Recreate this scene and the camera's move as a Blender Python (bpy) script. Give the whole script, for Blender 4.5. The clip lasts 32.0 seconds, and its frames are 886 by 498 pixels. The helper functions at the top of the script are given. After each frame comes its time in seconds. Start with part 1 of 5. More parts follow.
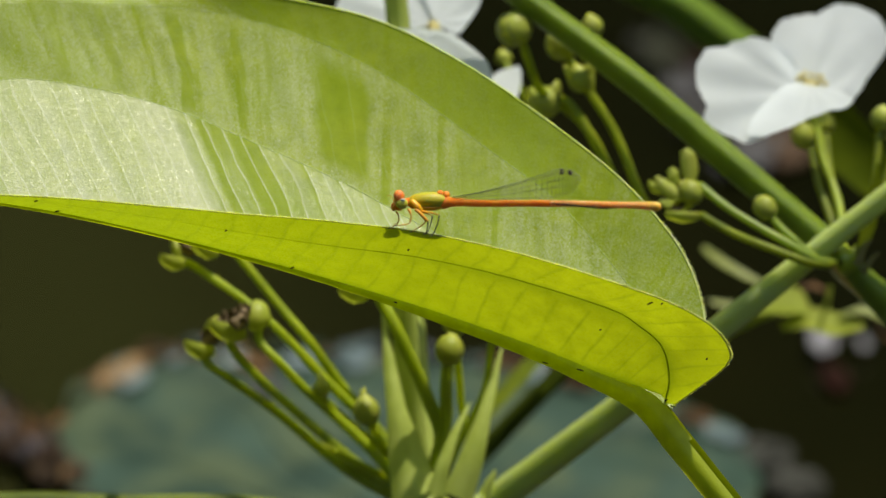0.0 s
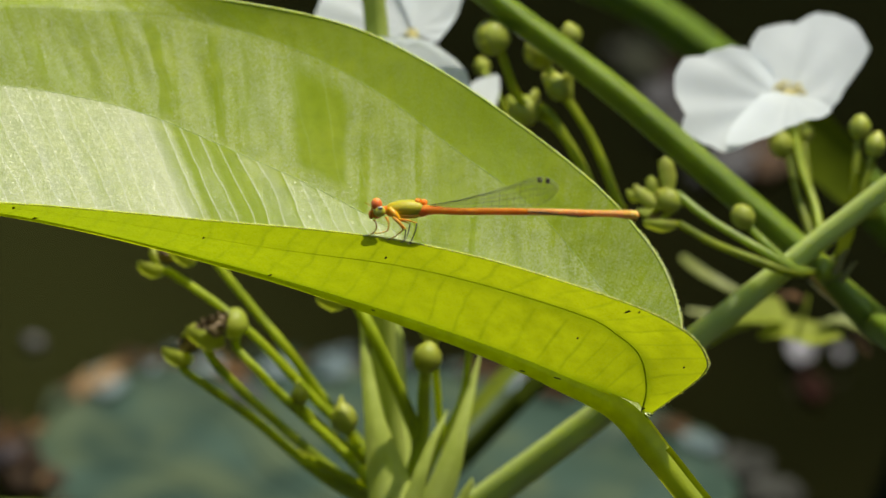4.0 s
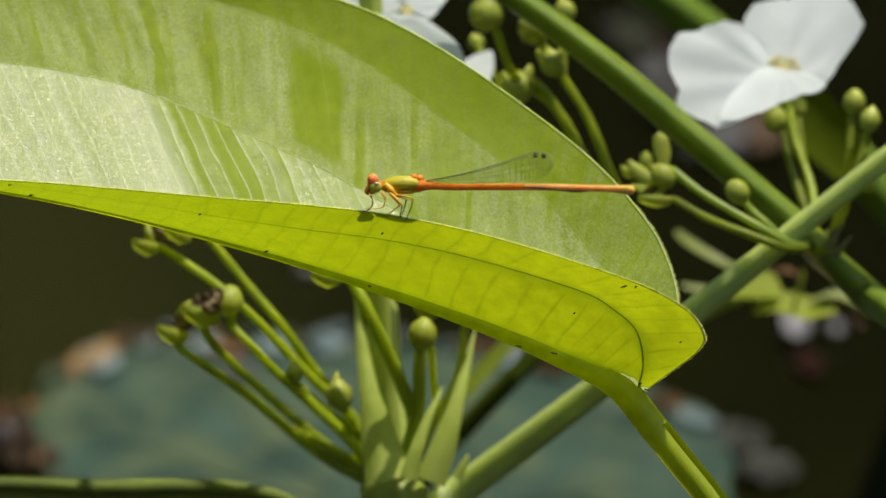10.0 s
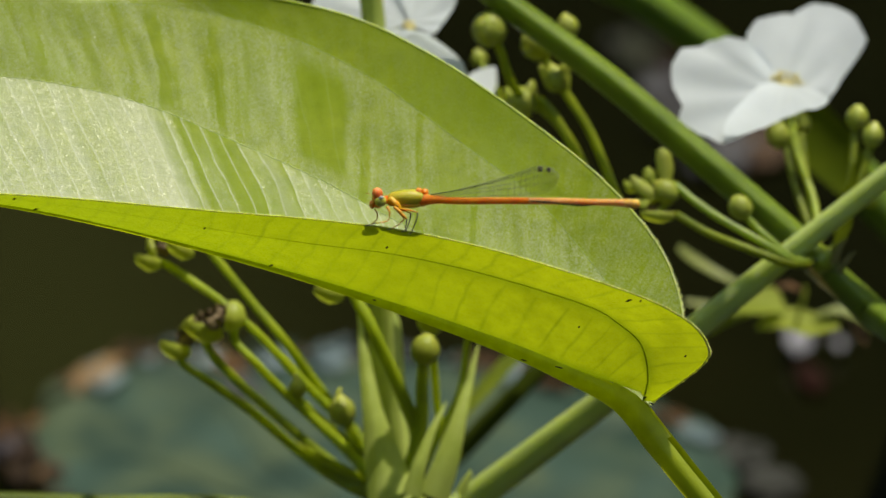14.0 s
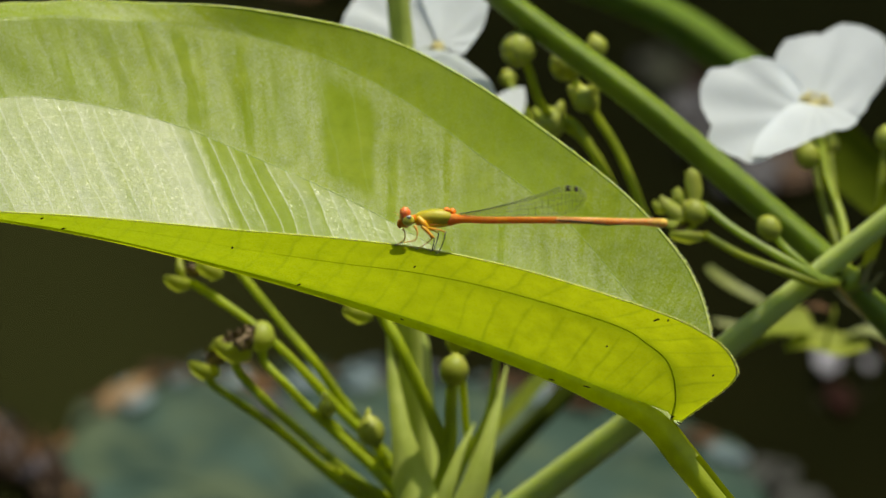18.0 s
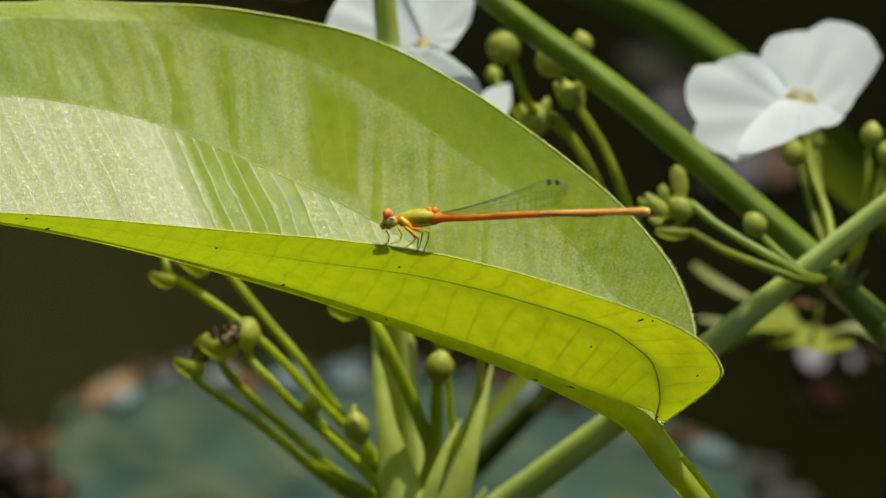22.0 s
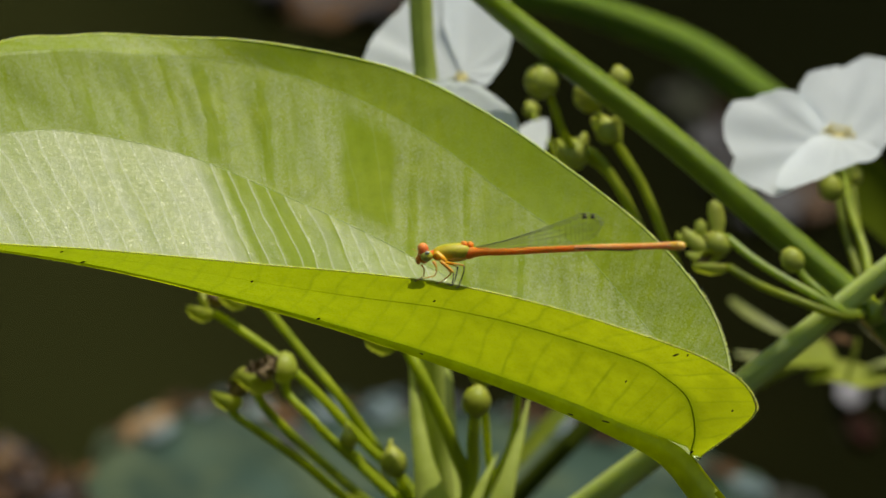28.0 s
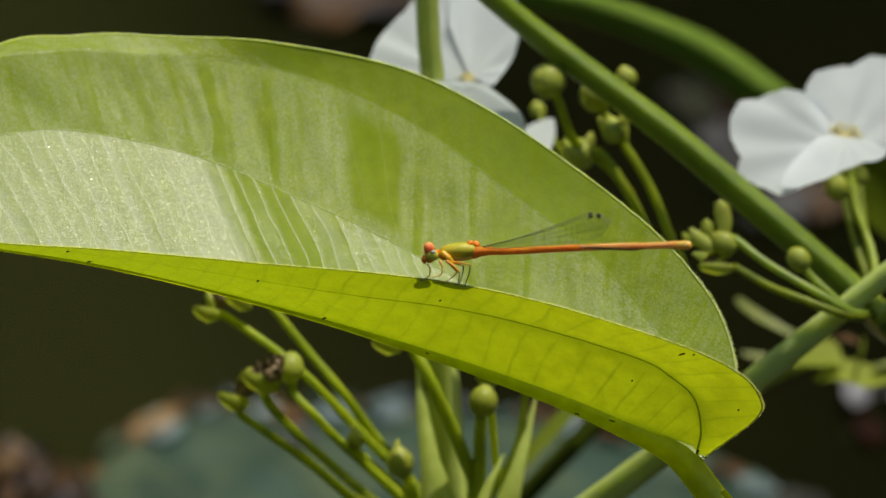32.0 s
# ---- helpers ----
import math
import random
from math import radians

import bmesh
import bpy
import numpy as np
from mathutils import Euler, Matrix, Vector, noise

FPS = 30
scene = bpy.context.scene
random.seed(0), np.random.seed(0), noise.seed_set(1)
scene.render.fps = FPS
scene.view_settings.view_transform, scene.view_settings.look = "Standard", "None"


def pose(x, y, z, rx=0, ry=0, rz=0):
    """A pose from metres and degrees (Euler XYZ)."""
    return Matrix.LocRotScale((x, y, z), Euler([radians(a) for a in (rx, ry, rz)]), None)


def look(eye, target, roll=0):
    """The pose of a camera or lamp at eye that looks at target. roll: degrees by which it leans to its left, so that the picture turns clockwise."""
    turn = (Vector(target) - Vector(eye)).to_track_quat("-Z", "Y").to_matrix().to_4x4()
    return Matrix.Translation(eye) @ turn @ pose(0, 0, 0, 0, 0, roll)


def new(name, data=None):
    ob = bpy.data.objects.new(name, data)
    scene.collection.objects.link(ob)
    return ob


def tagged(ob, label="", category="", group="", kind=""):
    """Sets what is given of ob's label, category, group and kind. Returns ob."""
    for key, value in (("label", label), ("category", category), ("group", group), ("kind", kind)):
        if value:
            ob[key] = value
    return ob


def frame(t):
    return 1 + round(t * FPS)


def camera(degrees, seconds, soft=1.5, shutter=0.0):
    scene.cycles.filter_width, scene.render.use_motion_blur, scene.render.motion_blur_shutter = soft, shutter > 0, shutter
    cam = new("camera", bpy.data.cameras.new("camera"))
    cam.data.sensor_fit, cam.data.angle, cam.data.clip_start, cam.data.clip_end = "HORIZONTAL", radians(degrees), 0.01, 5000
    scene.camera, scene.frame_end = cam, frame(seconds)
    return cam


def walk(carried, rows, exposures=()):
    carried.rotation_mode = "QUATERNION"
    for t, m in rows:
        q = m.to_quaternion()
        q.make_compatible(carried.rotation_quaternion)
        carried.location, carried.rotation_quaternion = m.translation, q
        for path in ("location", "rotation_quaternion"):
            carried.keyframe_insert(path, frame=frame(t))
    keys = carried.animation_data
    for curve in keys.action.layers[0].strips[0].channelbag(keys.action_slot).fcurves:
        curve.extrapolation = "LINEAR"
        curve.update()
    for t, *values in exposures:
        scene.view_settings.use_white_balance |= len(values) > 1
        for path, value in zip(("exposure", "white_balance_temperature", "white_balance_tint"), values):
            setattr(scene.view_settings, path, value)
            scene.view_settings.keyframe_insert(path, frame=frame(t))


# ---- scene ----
# A damselfly on a cupped leaf over a pond; plan in millimetres, built in metres.
EYE = (0.0, -0.891, 0.574)
cam = camera(6.12, 32.0, soft=1.5)
cam.data.dof.use_dof = True
cam.data.dof.focus_distance = 0.994
cam.data.dof.aperture_fstop = 21.0
PATH = [
    (0, look(EYE, (0.00000, 0.00000, 0.12000), 0.00)),
    (0.5, look(EYE, (0.00209, 0.00007, 0.12013), 0.13)),
    (1, look(EYE, (0.00148, 0.00031, 0.12061), 0.40)),
    (1.5, look(EYE, (0.00473, 0.00067, 0.12131), 0.19)),
    (2, look(EYE, (0.00400, 0.00087, 0.12171), -0.05)),
    (2.5, look(EYE, (0.00362, 0.00064, 0.12125), 0.12)),
    (4.5, look(EYE, (0.00267, 0.00045, 0.12087), 0.23)),
    (5, look(EYE, (0.00351, 0.00055, 0.12107), 0.23)),
    (5.5, look(EYE, (0.00410, 0.00062, 0.12122), 0.33)),
    (6, look(EYE, (0.00396, 0.00049, 0.12096), 0.10)),
    (6.5, look(EYE, (0.00403, 0.00040, 0.12077), -0.03)),
    (7, look(EYE, (0.00423, 0.00022, 0.12044), -0.03)),
    (7.5, look(EYE, (0.00444, -0.00017, 0.11967), 0.09)),
    (8, look(EYE, (0.00378, -0.00022, 0.11956), 0.13)),
    (8.5, look(EYE, (0.00326, 0.00011, 0.12021), 0.15)),
    (9, look(EYE, (0.00363, 0.00049, 0.12095), 0.22)),
    (9.5, look(EYE, (0.00414, -0.00034, 0.11933), 0.05)),
    (10, look(EYE, (0.00328, -0.00085, 0.11833), 0.03)),
    (10.5, look(EYE, (0.00249, -0.00087, 0.11829), -0.07)),
    (11, look(EYE, (0.00185, -0.00035, 0.11931), 0.02)),
    (11.5, look(EYE, (0.00164, 0.00005, 0.12009), 0.25)),
    (12, look(EYE, (0.00216, 0.00038, 0.12074), 0.11)),
    (12.5, look(EYE, (0.00343, 0.00037, 0.12073), 0.00)),
    (13, look(EYE, (0.00375, 0.00010, 0.12020), 0.16)),
    (13.5, look(EYE, (0.00378, 0.00004, 0.12008), -0.19)),
    (14, look(EYE, (0.00294, 0.00001, 0.12001), 0.02)),
    (14.5, look(EYE, (0.00205, 0.00009, 0.12017), -0.17)),
    (15, look(EYE, (0.00102, 0.00035, 0.12068), 0.47)),
    (15.5, look(EYE, (0.00041, 0.00054, 0.12106), 0.37)),
    (17.5, look(EYE, (-0.00058, 0.00097, 0.12189), 0.10)),
    (18, look(EYE, (-0.00054, 0.00112, 0.12220), -0.08)),
    (18.5, look(EYE, (-0.00070, 0.00121, 0.12238), 0.06)),
    (19, look(EYE, (-0.00130, 0.00107, 0.12210), 0.08)),
    (19.5, look(EYE, (-0.00153, 0.00100, 0.12196), -0.14)),
    (20, look(EYE, (-0.00202, 0.00076, 0.12149), -0.00)),
    (20.5, look(EYE, (-0.00256, 0.00078, 0.12154), 0.03)),
    (21, look(EYE, (-0.00166, 0.00098, 0.12192), 0.05)),
    (21.5, look(EYE, (0.00092, 0.00116, 0.12227), -0.07)),
    (22, look(EYE, (0.00119, 0.00094, 0.12185), -0.01)),
    (22.5, look(EYE, (0.00124, 0.00095, 0.12186), -0.10)),
    (23, look(EYE, (0.00125, 0.00096, 0.12188), -0.09)),
    (23.5, look(EYE, (0.00106, 0.00108, 0.12211), -0.13)),
    (24, look(EYE, (0.00017, 0.00160, 0.12315), -0.03)),
    (24.5, look(EYE, (-0.00034, 0.00188, 0.12369), -0.04)),
    (25, look(EYE, (-0.00094, 0.00230, 0.12451), -0.08)),
    (25.5, look(EYE, (-0.00112, 0.00260, 0.12510), 0.00)),
    (26, look(EYE, (-0.00172, 0.00258, 0.12506), 0.04)),
    (26.5, look(EYE, (-0.00242, 0.00252, 0.12493), -0.16)),
    (28.5, look(EYE, (-0.00346, 0.00304, 0.12596), 0.03)),
    (29, look(EYE, (-0.00383, 0.00319, 0.12626), -0.12)),
    (29.5, look(EYE, (-0.00450, 0.00309, 0.12606), -0.26)),
    (30, look(EYE, (-0.00514, 0.00303, 0.12594), -0.20)),
    (30.5, look(EYE, (-0.00582, 0.00295, 0.12578), -0.07)),
    (31, look(EYE, (-0.00552, 0.00293, 0.12574), -0.11)),
    (31.5, look(EYE, (-0.00383, 0.00294, 0.12577), -0.04)),
    (32, look(EYE, (-0.00409, 0.00283, 0.12556), -0.08)),
]
walk(cam, PATH, exposures=[(0, 0.37, 7350, 1), (2, 0.42, 7350, 1), (6, 0.41, 7350, 1), (8, 0.31, 7350, 1), (9, 0.35, 7350, 1), (10, 0.39, 7350, 1), (13, 0.34, 7350, 1), (14, 0.27, 7350, 1), (15, 0.41, 7350, 1), (18, 0.35, 7350, 1), (20, 0.34, 7350, 1), (23, 0.27, 7350, 1), (26, 0.2, 7350, 1), (29, 0.13, 7350, 1), (32, 0.14, 7350, 1)])

# ---- light ----
SUN_TO = Vector((0.25, 0.22, 0.94)).normalized()
world = bpy.data.worlds.new("sky")
scene.world = world
world.use_nodes = True
wn = world.node_tree.nodes
sky = wn.new("ShaderNodeTexSky")
sky.sky_type = "NISHITA"
sky.sun_disc = False
sky.sun_elevation = math.asin(SUN_TO.z)
sky.sun_rotation = math.atan2(SUN_TO.x, SUN_TO.y)
wn["Background"].inputs["Strength"].default_value = 0.15
world.node_tree.links.new(sky.outputs[0], wn["Background"].inputs["Color"])
sun = bpy.data.lights.new("sun", "SUN")
sun.energy, sun.angle, sun.color = 3.3, radians(0.5), (1.0, 0.96, 0.88)
sun_ob = new("sun", sun)
sun_ob.matrix_world = look((0, 0, 0), -SUN_TO) @ Matrix.Identity(4)
sun_ob.location = SUN_TO * 3


# ---- materials ----
def material(name, color, rough=0.5, second=None, scale=300.0, mix=0.5, bump=0.0, bump_scale=900.0, spec=0.5, trans=None, trans_amount=0.5, metal=0.0, stretch=(1, 1, 1), coarse=None, coat=0.0, sss=0.0):
    """Principled surface, mottled at two scales, with fine relief and, for thin plant tissue, light passing through."""
    m = bpy.data.materials.new(name)
    m.use_nodes = True
    nt = m.node_tree
    n, link = nt.nodes, nt.links.new
    p = n["Principled BSDF"]
    p.inputs["Roughness"].default_value = rough
    p.inputs["Metallic"].default_value = metal
    p.inputs["Specular IOR Level"].default_value = spec
    p.inputs["Coat Weight"].default_value = coat
    if sss:
        p.inputs["Subsurface Weight"].default_value = 0.8
        p.inputs["Subsurface Radius"].default_value = (1.0, 1.0, 0.25)
        p.inputs["Subsurface Scale"].default_value = sss
    co = n.new("ShaderNodeTexCoord")
    mp = n.new("ShaderNodeMapping")
    mp.inputs["Scale"].default_value = stretch
    link(co.outputs["Object"], mp.inputs["Vector"])
    second = second or tuple(c * 0.7 for c in color)
    noise_a = n.new("ShaderNodeTexNoise")
    noise_a.inputs["Scale"].default_value = scale
    noise_a.inputs["Detail"].default_value = 6
    link(mp.outputs[0], noise_a.inputs["Vector"])
    ramp = n.new("ShaderNodeMapRange")
    ramp.inputs[1].default_value, ramp.inputs[2].default_value = 0.35, 0.65
    ramp.inputs[3].default_value, ramp.inputs[4].default_value = 0.0, 2 * mix
    link(noise_a.outputs["Fac"], ramp.inputs[0])
    mixer = n.new("ShaderNodeMix")
    mixer.data_type = "RGBA"
    mixer.inputs[6].default_value = (*color, 1)
    mixer.inputs[7].default_value = (*second, 1)
    link(ramp.outputs[0], mixer.inputs[0])
    out = mixer.outputs[2]
    if coarse:
        noise_b = n.new("ShaderNodeTexNoise")
        noise_b.inputs["Scale"].default_value = coarse[0]
        link(co.outputs["Object"], noise_b.inputs["Vector"])
        r2 = n.new("ShaderNodeMapRange")
        r2.inputs[1].default_value, r2.inputs[2].default_value = 0.45, 0.62
        link(noise_b.outputs["Fac"], r2.inputs[0])
        m2 = n.new("ShaderNodeMix")
        m2.data_type = "RGBA"
        link(r2.outputs[0], m2.inputs[0])
        link(out, m2.inputs[6])
        m2.inputs[7].default_value = (*coarse[1], 1)
        out = m2.outputs[2]
    link(out, p.inputs["Base Color"])
    if bump:
        noise_c = n.new("ShaderNodeTexNoise")
        noise_c.inputs["Scale"].default_value = bump_scale
        noise_c.inputs["Detail"].default_value = 3
        link(mp.outputs[0], noise_c.inputs["Vector"])
        b = n.new("ShaderNodeBump")
        b.inputs["Strength"].default_value = 1.0
        b.inputs["Distance"].default_value = bump
        link(noise_c.outputs["Fac"], b.inputs["Height"])
        link(b.outputs[0], p.inputs["Normal"])
    if trans:
        t = n.new("ShaderNodeBsdfTranslucent")
        tm = n.new("ShaderNodeMix")
        tm.data_type = "RGBA"
        link(ramp.outputs[0], tm.inputs[0])
        tm.inputs[6].default_value = (*trans, 1)
        tm.inputs[7].default_value = (*[c * 0.80 for c in trans], 1)
        link(tm.outputs[2], t.inputs["Color"])
        ms = n.new("ShaderNodeMixShader")
        ms.inputs[0].default_value = trans_amount
        link(p.outputs[0], ms.inputs[1])
        link(t.outputs[0], ms.inputs[2])
        link(ms.outputs[0], n["Material Output"].inputs["Surface"])
    return m


VEIN = material("leaf_vein", (0.48, 0.60, 0.16), 0.5, scale=400)
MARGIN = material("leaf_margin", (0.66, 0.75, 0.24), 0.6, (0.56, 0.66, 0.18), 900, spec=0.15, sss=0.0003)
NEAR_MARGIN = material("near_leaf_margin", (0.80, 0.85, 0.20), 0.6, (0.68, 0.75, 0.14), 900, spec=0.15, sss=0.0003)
RIB = material("midrib_keel", (0.42, 0.50, 0.02), 0.42, (0.34, 0.44, 0.015), 500, 0.5, 0.00004, 2500, trans=(0.74, 0.84, 0.012), trans_amount=0.5)
MIDRIB = material("leaf_midrib", (0.48, 0.55, 0.022), 0.42, (0.40, 0.47, 0.016), 500, 0.5, 0.00006, 2500, trans=(0.86, 0.92, 0.022), trans_amount=0.5, coarse=(140, (0.38, 0.45, 0.018)))
# the thin midrib lets more light through than the thick petiole
mid_nodes, mid_link = MIDRIB.node_tree.nodes, MIDRIB.node_tree.links.new
mid_uv = mid_nodes.new("ShaderNodeUVMap")
mid_uv.uv_map = "along"
mid_sep = mid_nodes.new("ShaderNodeSeparateXYZ")
mid_range = mid_nodes.new("ShaderNodeMapRange")
mid_range.inputs[3].default_value, mid_range.inputs[4].default_value = 0.15, 0.55
mid_link(mid_uv.outputs[0], mid_sep.inputs[0])
mid_link(mid_sep.outputs[0], mid_range.inputs[0])
mid_mix = mid_nodes.new("ShaderNodeMix")
mid_mix.data_type = "RGBA"
mid_mix.inputs[6].default_value = (0.30, 0.36, 0.010, 1)
mid_link(mid_sep.outputs[0], mid_mix.inputs[0])
mid_link(mid_nodes["Principled BSDF"].inputs["Base Color"].links[0].from_socket, mid_mix.inputs[7])
mid_link(mid_mix.outputs[2], mid_nodes["Principled BSDF"].inputs["Base Color"])
mid_link(mid_range.outputs[0], [q for q in mid_nodes if q.bl_idname == "ShaderNodeMixShader"][0].inputs[0])
STEM = material("stem_green", (0.29, 0.36, 0.022), 0.45, (0.20, 0.26, 0.016), 420, 0.5, 0.00005, 1500, stretch=(1, 1, 0.25), sss=0.004)
SCAPE = material("scape_green", (0.165, 0.23, 0.026), 0.42, (0.115, 0.17, 0.017), 260, 0.5, 0.00006, 1200, stretch=(1, 1, 0.3), sss=0.005)
PALE_SCAPE = material("pale_scape_green", (0.39, 0.47, 0.16), 0.55, (0.32, 0.39, 0.12), 110, 0.5, 0.00006, 1200, sss=0.005)
FAR_STALK = material("far_stalk_green", (0.11, 0.17, 0.022), 0.75, (0.08, 0.13, 0.016), 90, 0.5, spec=0.12, sss=0.004)
# green of the far stalk's shaded side, the shade put into the colour
SHADED_STALK = material("shaded_stalk_green", (0.045, 0.062, 0.004), 0.8, (0.03, 0.045, 0.003), 90, 0.5, 0.00005, 900, spec=0.08)
# darker copy of the stem green, with the shade at the hub painted in
SHADED_HUB = material("shaded_hub_green", (0.15, 0.18, 0.007), 0.5, (0.10, 0.13, 0.005), 300, 0.5, 0.00005, 1200, spec=0.3, sss=0.003)
YOUNG_STALK = material("young_stalk_green", (0.21, 0.255, 0.017), 0.5, (0.15, 0.19, 0.012), 300, 0.5, 0.00005, 1200, spec=0.3, sss=0.004)
YOUNG = material("young_leaflet_green", (0.38, 0.42, 0.060), 0.6, (0.27, 0.32, 0.04), 160, 0.5, 0.0001, 700, spec=0.2, trans=(0.46, 0.52, 0.06), trans_amount=0.4)
FAR_BLADE = material("far_blade_green", (0.10, 0.125, 0.004), 0.85, (0.065, 0.09, 0.003), 90, 0.5, 0.00005, 900, spec=0.1, trans=(0.17, 0.20, 0.005), trans_amount=0.3)
BRACT = material("bract_pale_green", (0.56, 0.64, 0.17), 0.45, (0.43, 0.52, 0.10), 420, 0.5, 0.00006, 900, stretch=(1, 1, 0.12), trans=(0.6, 0.68, 0.2), trans_amount=0.4)
BUD = material("bud_green", (0.44, 0.47, 0.09), 0.45, (0.36, 0.36, 0.07), 380, 0.5, 0.00003, 1800, sss=0.001)
DULL_BRACT = material("withered_bract", (0.22, 0.18, 0.06), 0.55, (0.13, 0.15, 0.04), 260, 0.5, 0.00008, 900, trans=(0.3, 0.22, 0.06), trans_amount=0.3)
LEAFLET = material("leaflet_green", (0.30, 0.33, 0.09), 0.5, (0.20, 0.24, 0.05), 200, 0.5, 0.0001, 700, trans=(0.3, 0.36, 0.06), trans_amount=0.3)
LOW_EDGE = material("low_leaf_edge_green", (0.15, 0.19, 0.04), 0.6, (0.10, 0.13, 0.025), 180, 0.5, 0.0001, 700, spec=0.2, sss=0.002)
SEPAL = material("sepal_green", (0.44, 0.50, 0.08), 0.48, (0.37, 0.38, 0.07), 420, 0.5, 0.00005, 1800, trans=(0.62, 0.70, 0.05), trans_amount=0.4)
PETAL = material("petal_white", (0.88, 0.93, 0.99), 0.55, (0.83, 0.88, 0.95), 120, 0.4, 0.00015, 240, 0.3, (0.93, 0.95, 0.96), 0.5)
STAMEN = material("stamen_yellow", (0.92, 0.85, 0.45), 0.6, (0.85, 0.72, 0.25), 900, trans=(0.95, 0.88, 0.5), trans_amount=0.5)
DRIED = material("dried_petal_brown", (0.10, 0.062, 0.040), 0.8, (0.28, 0.20, 0.15), 700, 0.5, 0.0002, 900)
PAD = material("lily_pad_green", (0.040, 0.075, 0.056), 0.6, (0.018, 0.041, 0.028), 55, 0.65, 0.0004, 160, 0.25, coarse=(95, (0.062, 0.086, 0.046)))
# white of the fallen petal, also painted for a droplet's glint
PETAL_GLINT = material("petal_and_glint_white", (0.44, 0.43, 0.47), 0.7, (0.24, 0.23, 0.27), 200, 0.5, 0.0003, 300, spec=0.2)
ROT = material("rotten_edge_brown", (0.17, 0.09, 0.042), 0.8, (0.05, 0.03, 0.018), 220, 0.5, 0.0003, 400, spec=0.12)
# blue-grey painted for sky reflected on the pad's upturned rim
RIM_SKY = material("pad_rim_sky_blue", (0.19, 0.25, 0.27), 0.45, (0.09, 0.13, 0.14), 200, 0.5)
LITTER_PALE = material("litter_pale_grey", (0.14, 0.136, 0.14), 0.6, (0.06, 0.05, 0.05), 150, 0.5, 0.0003, 300)
MAUVE = material("litter_mauve_grey", (0.13, 0.115, 0.125), 0.7, (0.06, 0.045, 0.05), 250, 0.5, 0.0003, 300, spec=0.15)
TAN = material("rotten_edge_tan", (0.30, 0.20, 0.11), 0.8, (0.17, 0.10, 0.05), 220, 0.5, 0.0003, 400, spec=0.12)
LITTER_GREY = material("litter_mid_grey", (0.05, 0.05, 0.045), 0.7, (0.012, 0.012, 0.009), 120, 0.5, 0.0003, 300, spec=0.15)
LITTER_DIM = material("litter_dim_grey", (0.095, 0.092, 0.10), 0.7, (0.03, 0.026, 0.027), 150, 0.5, 0.0003, 300, spec=0.12)
LITTER_OLIVE = material("litter_olive_grey", (0.03, 0.032, 0.02), 0.7, (0.014, 0.015, 0.009), 150, 0.5, 0.0003, 300, spec=0.12)
LITTER_RED = material("litter_dark_red", (0.022, 0.006, 0.004), 0.8, (0.012, 0.005, 0.003), 150, 0.5, 0.0003, 300, spec=0.08)
LITTER_DARK = material("litter_dark_brown", (0.045, 0.030, 0.019), 0.7, (0.09, 0.055, 0.035), 120, 0.5, 0.0004, 300, spec=0.12)
ORANGE = material("insect_orange", (1.0, 0.30, 0.02), 0.35, (0.95, 0.22, 0.015), 900, 0.5, 0.00003, 4000, sss=0.0005)
TAIL = material("insect_tail_orange", (1.0, 0.52, 0.12), 0.4, (1.0, 0.43, 0.08), 700, 0.5, sss=0.001)
RUST = material("insect_rust_orange", (0.92, 0.24, 0.02), 0.35, (1.0, 0.34, 0.03), 800, 0.5, 0.00003, 4000, sss=0.001)
PEACH = material("insect_peach_orange", (1.0, 0.46, 0.17), 0.35, (1.0, 0.36, 0.09), 800, 0.5, 0.00003, 4000, sss=0.001)
EYE_GREEN = material("insect_eye_green", (0.60, 0.56, 0.09), 0.4, (0.5, 0.5, 0.06), 900, 0.5, sss=0.0006)
RED = material("insect_red_orange", (1.0, 0.22, 0.02), 0.4, (0.95, 0.30, 0.03), 900, 0.5, 0.00003, 4000, sss=0.001)
YELLOW = material("insect_yellow_green", (0.40, 0.44, 0.03), 0.5, (0.54, 0.42, 0.02), 500, 0.5, 0.00004, 2500, sss=0.0008)
CAP = material("insect_eye_red", (0.95, 0.20, 0.05), 0.4, (0.95, 0.32, 0.08), 1200, 0.5, 0.00003, 5000, sss=0.0006)
HIP = material("insect_hip_amber", (0.92, 0.38, 0.02), 0.4, (0.75, 0.46, 0.03), 700, 0.5, 0.00003, 3000, sss=0.0006)
# pale grey that paints the glint on each eye
EYE_GLINT = material("insect_eye_glint", (0.55, 0.58, 0.55), 0.3, scale=900)
LEG = material("insect_leg_yellow", (0.90, 0.42, 0.025), 0.4, scale=900, sss=0.0003)
GREYLEG = material("insect_shin_grey", (0.16, 0.15, 0.09), 0.45, scale=900)
WING_VEIN = material("wing_vein_brown", (0.30, 0.34, 0.13), 0.5, scale=900)
DARK = material("insect_dark_brown", (0.05, 0.03, 0.018), 0.4, scale=900)
DEW = material("dew_water", (0.9, 0.95, 0.85), 0.02, scale=900)
DEW.node_tree.nodes["Principled BSDF"].inputs["Transmission Weight"].default_value = 1.0
DEW.node_tree.nodes["Principled BSDF"].inputs["IOR"].default_value = 1.33
SPECK = material("speck_black", (0.02, 0.018, 0.012), 0.7, scale=900)



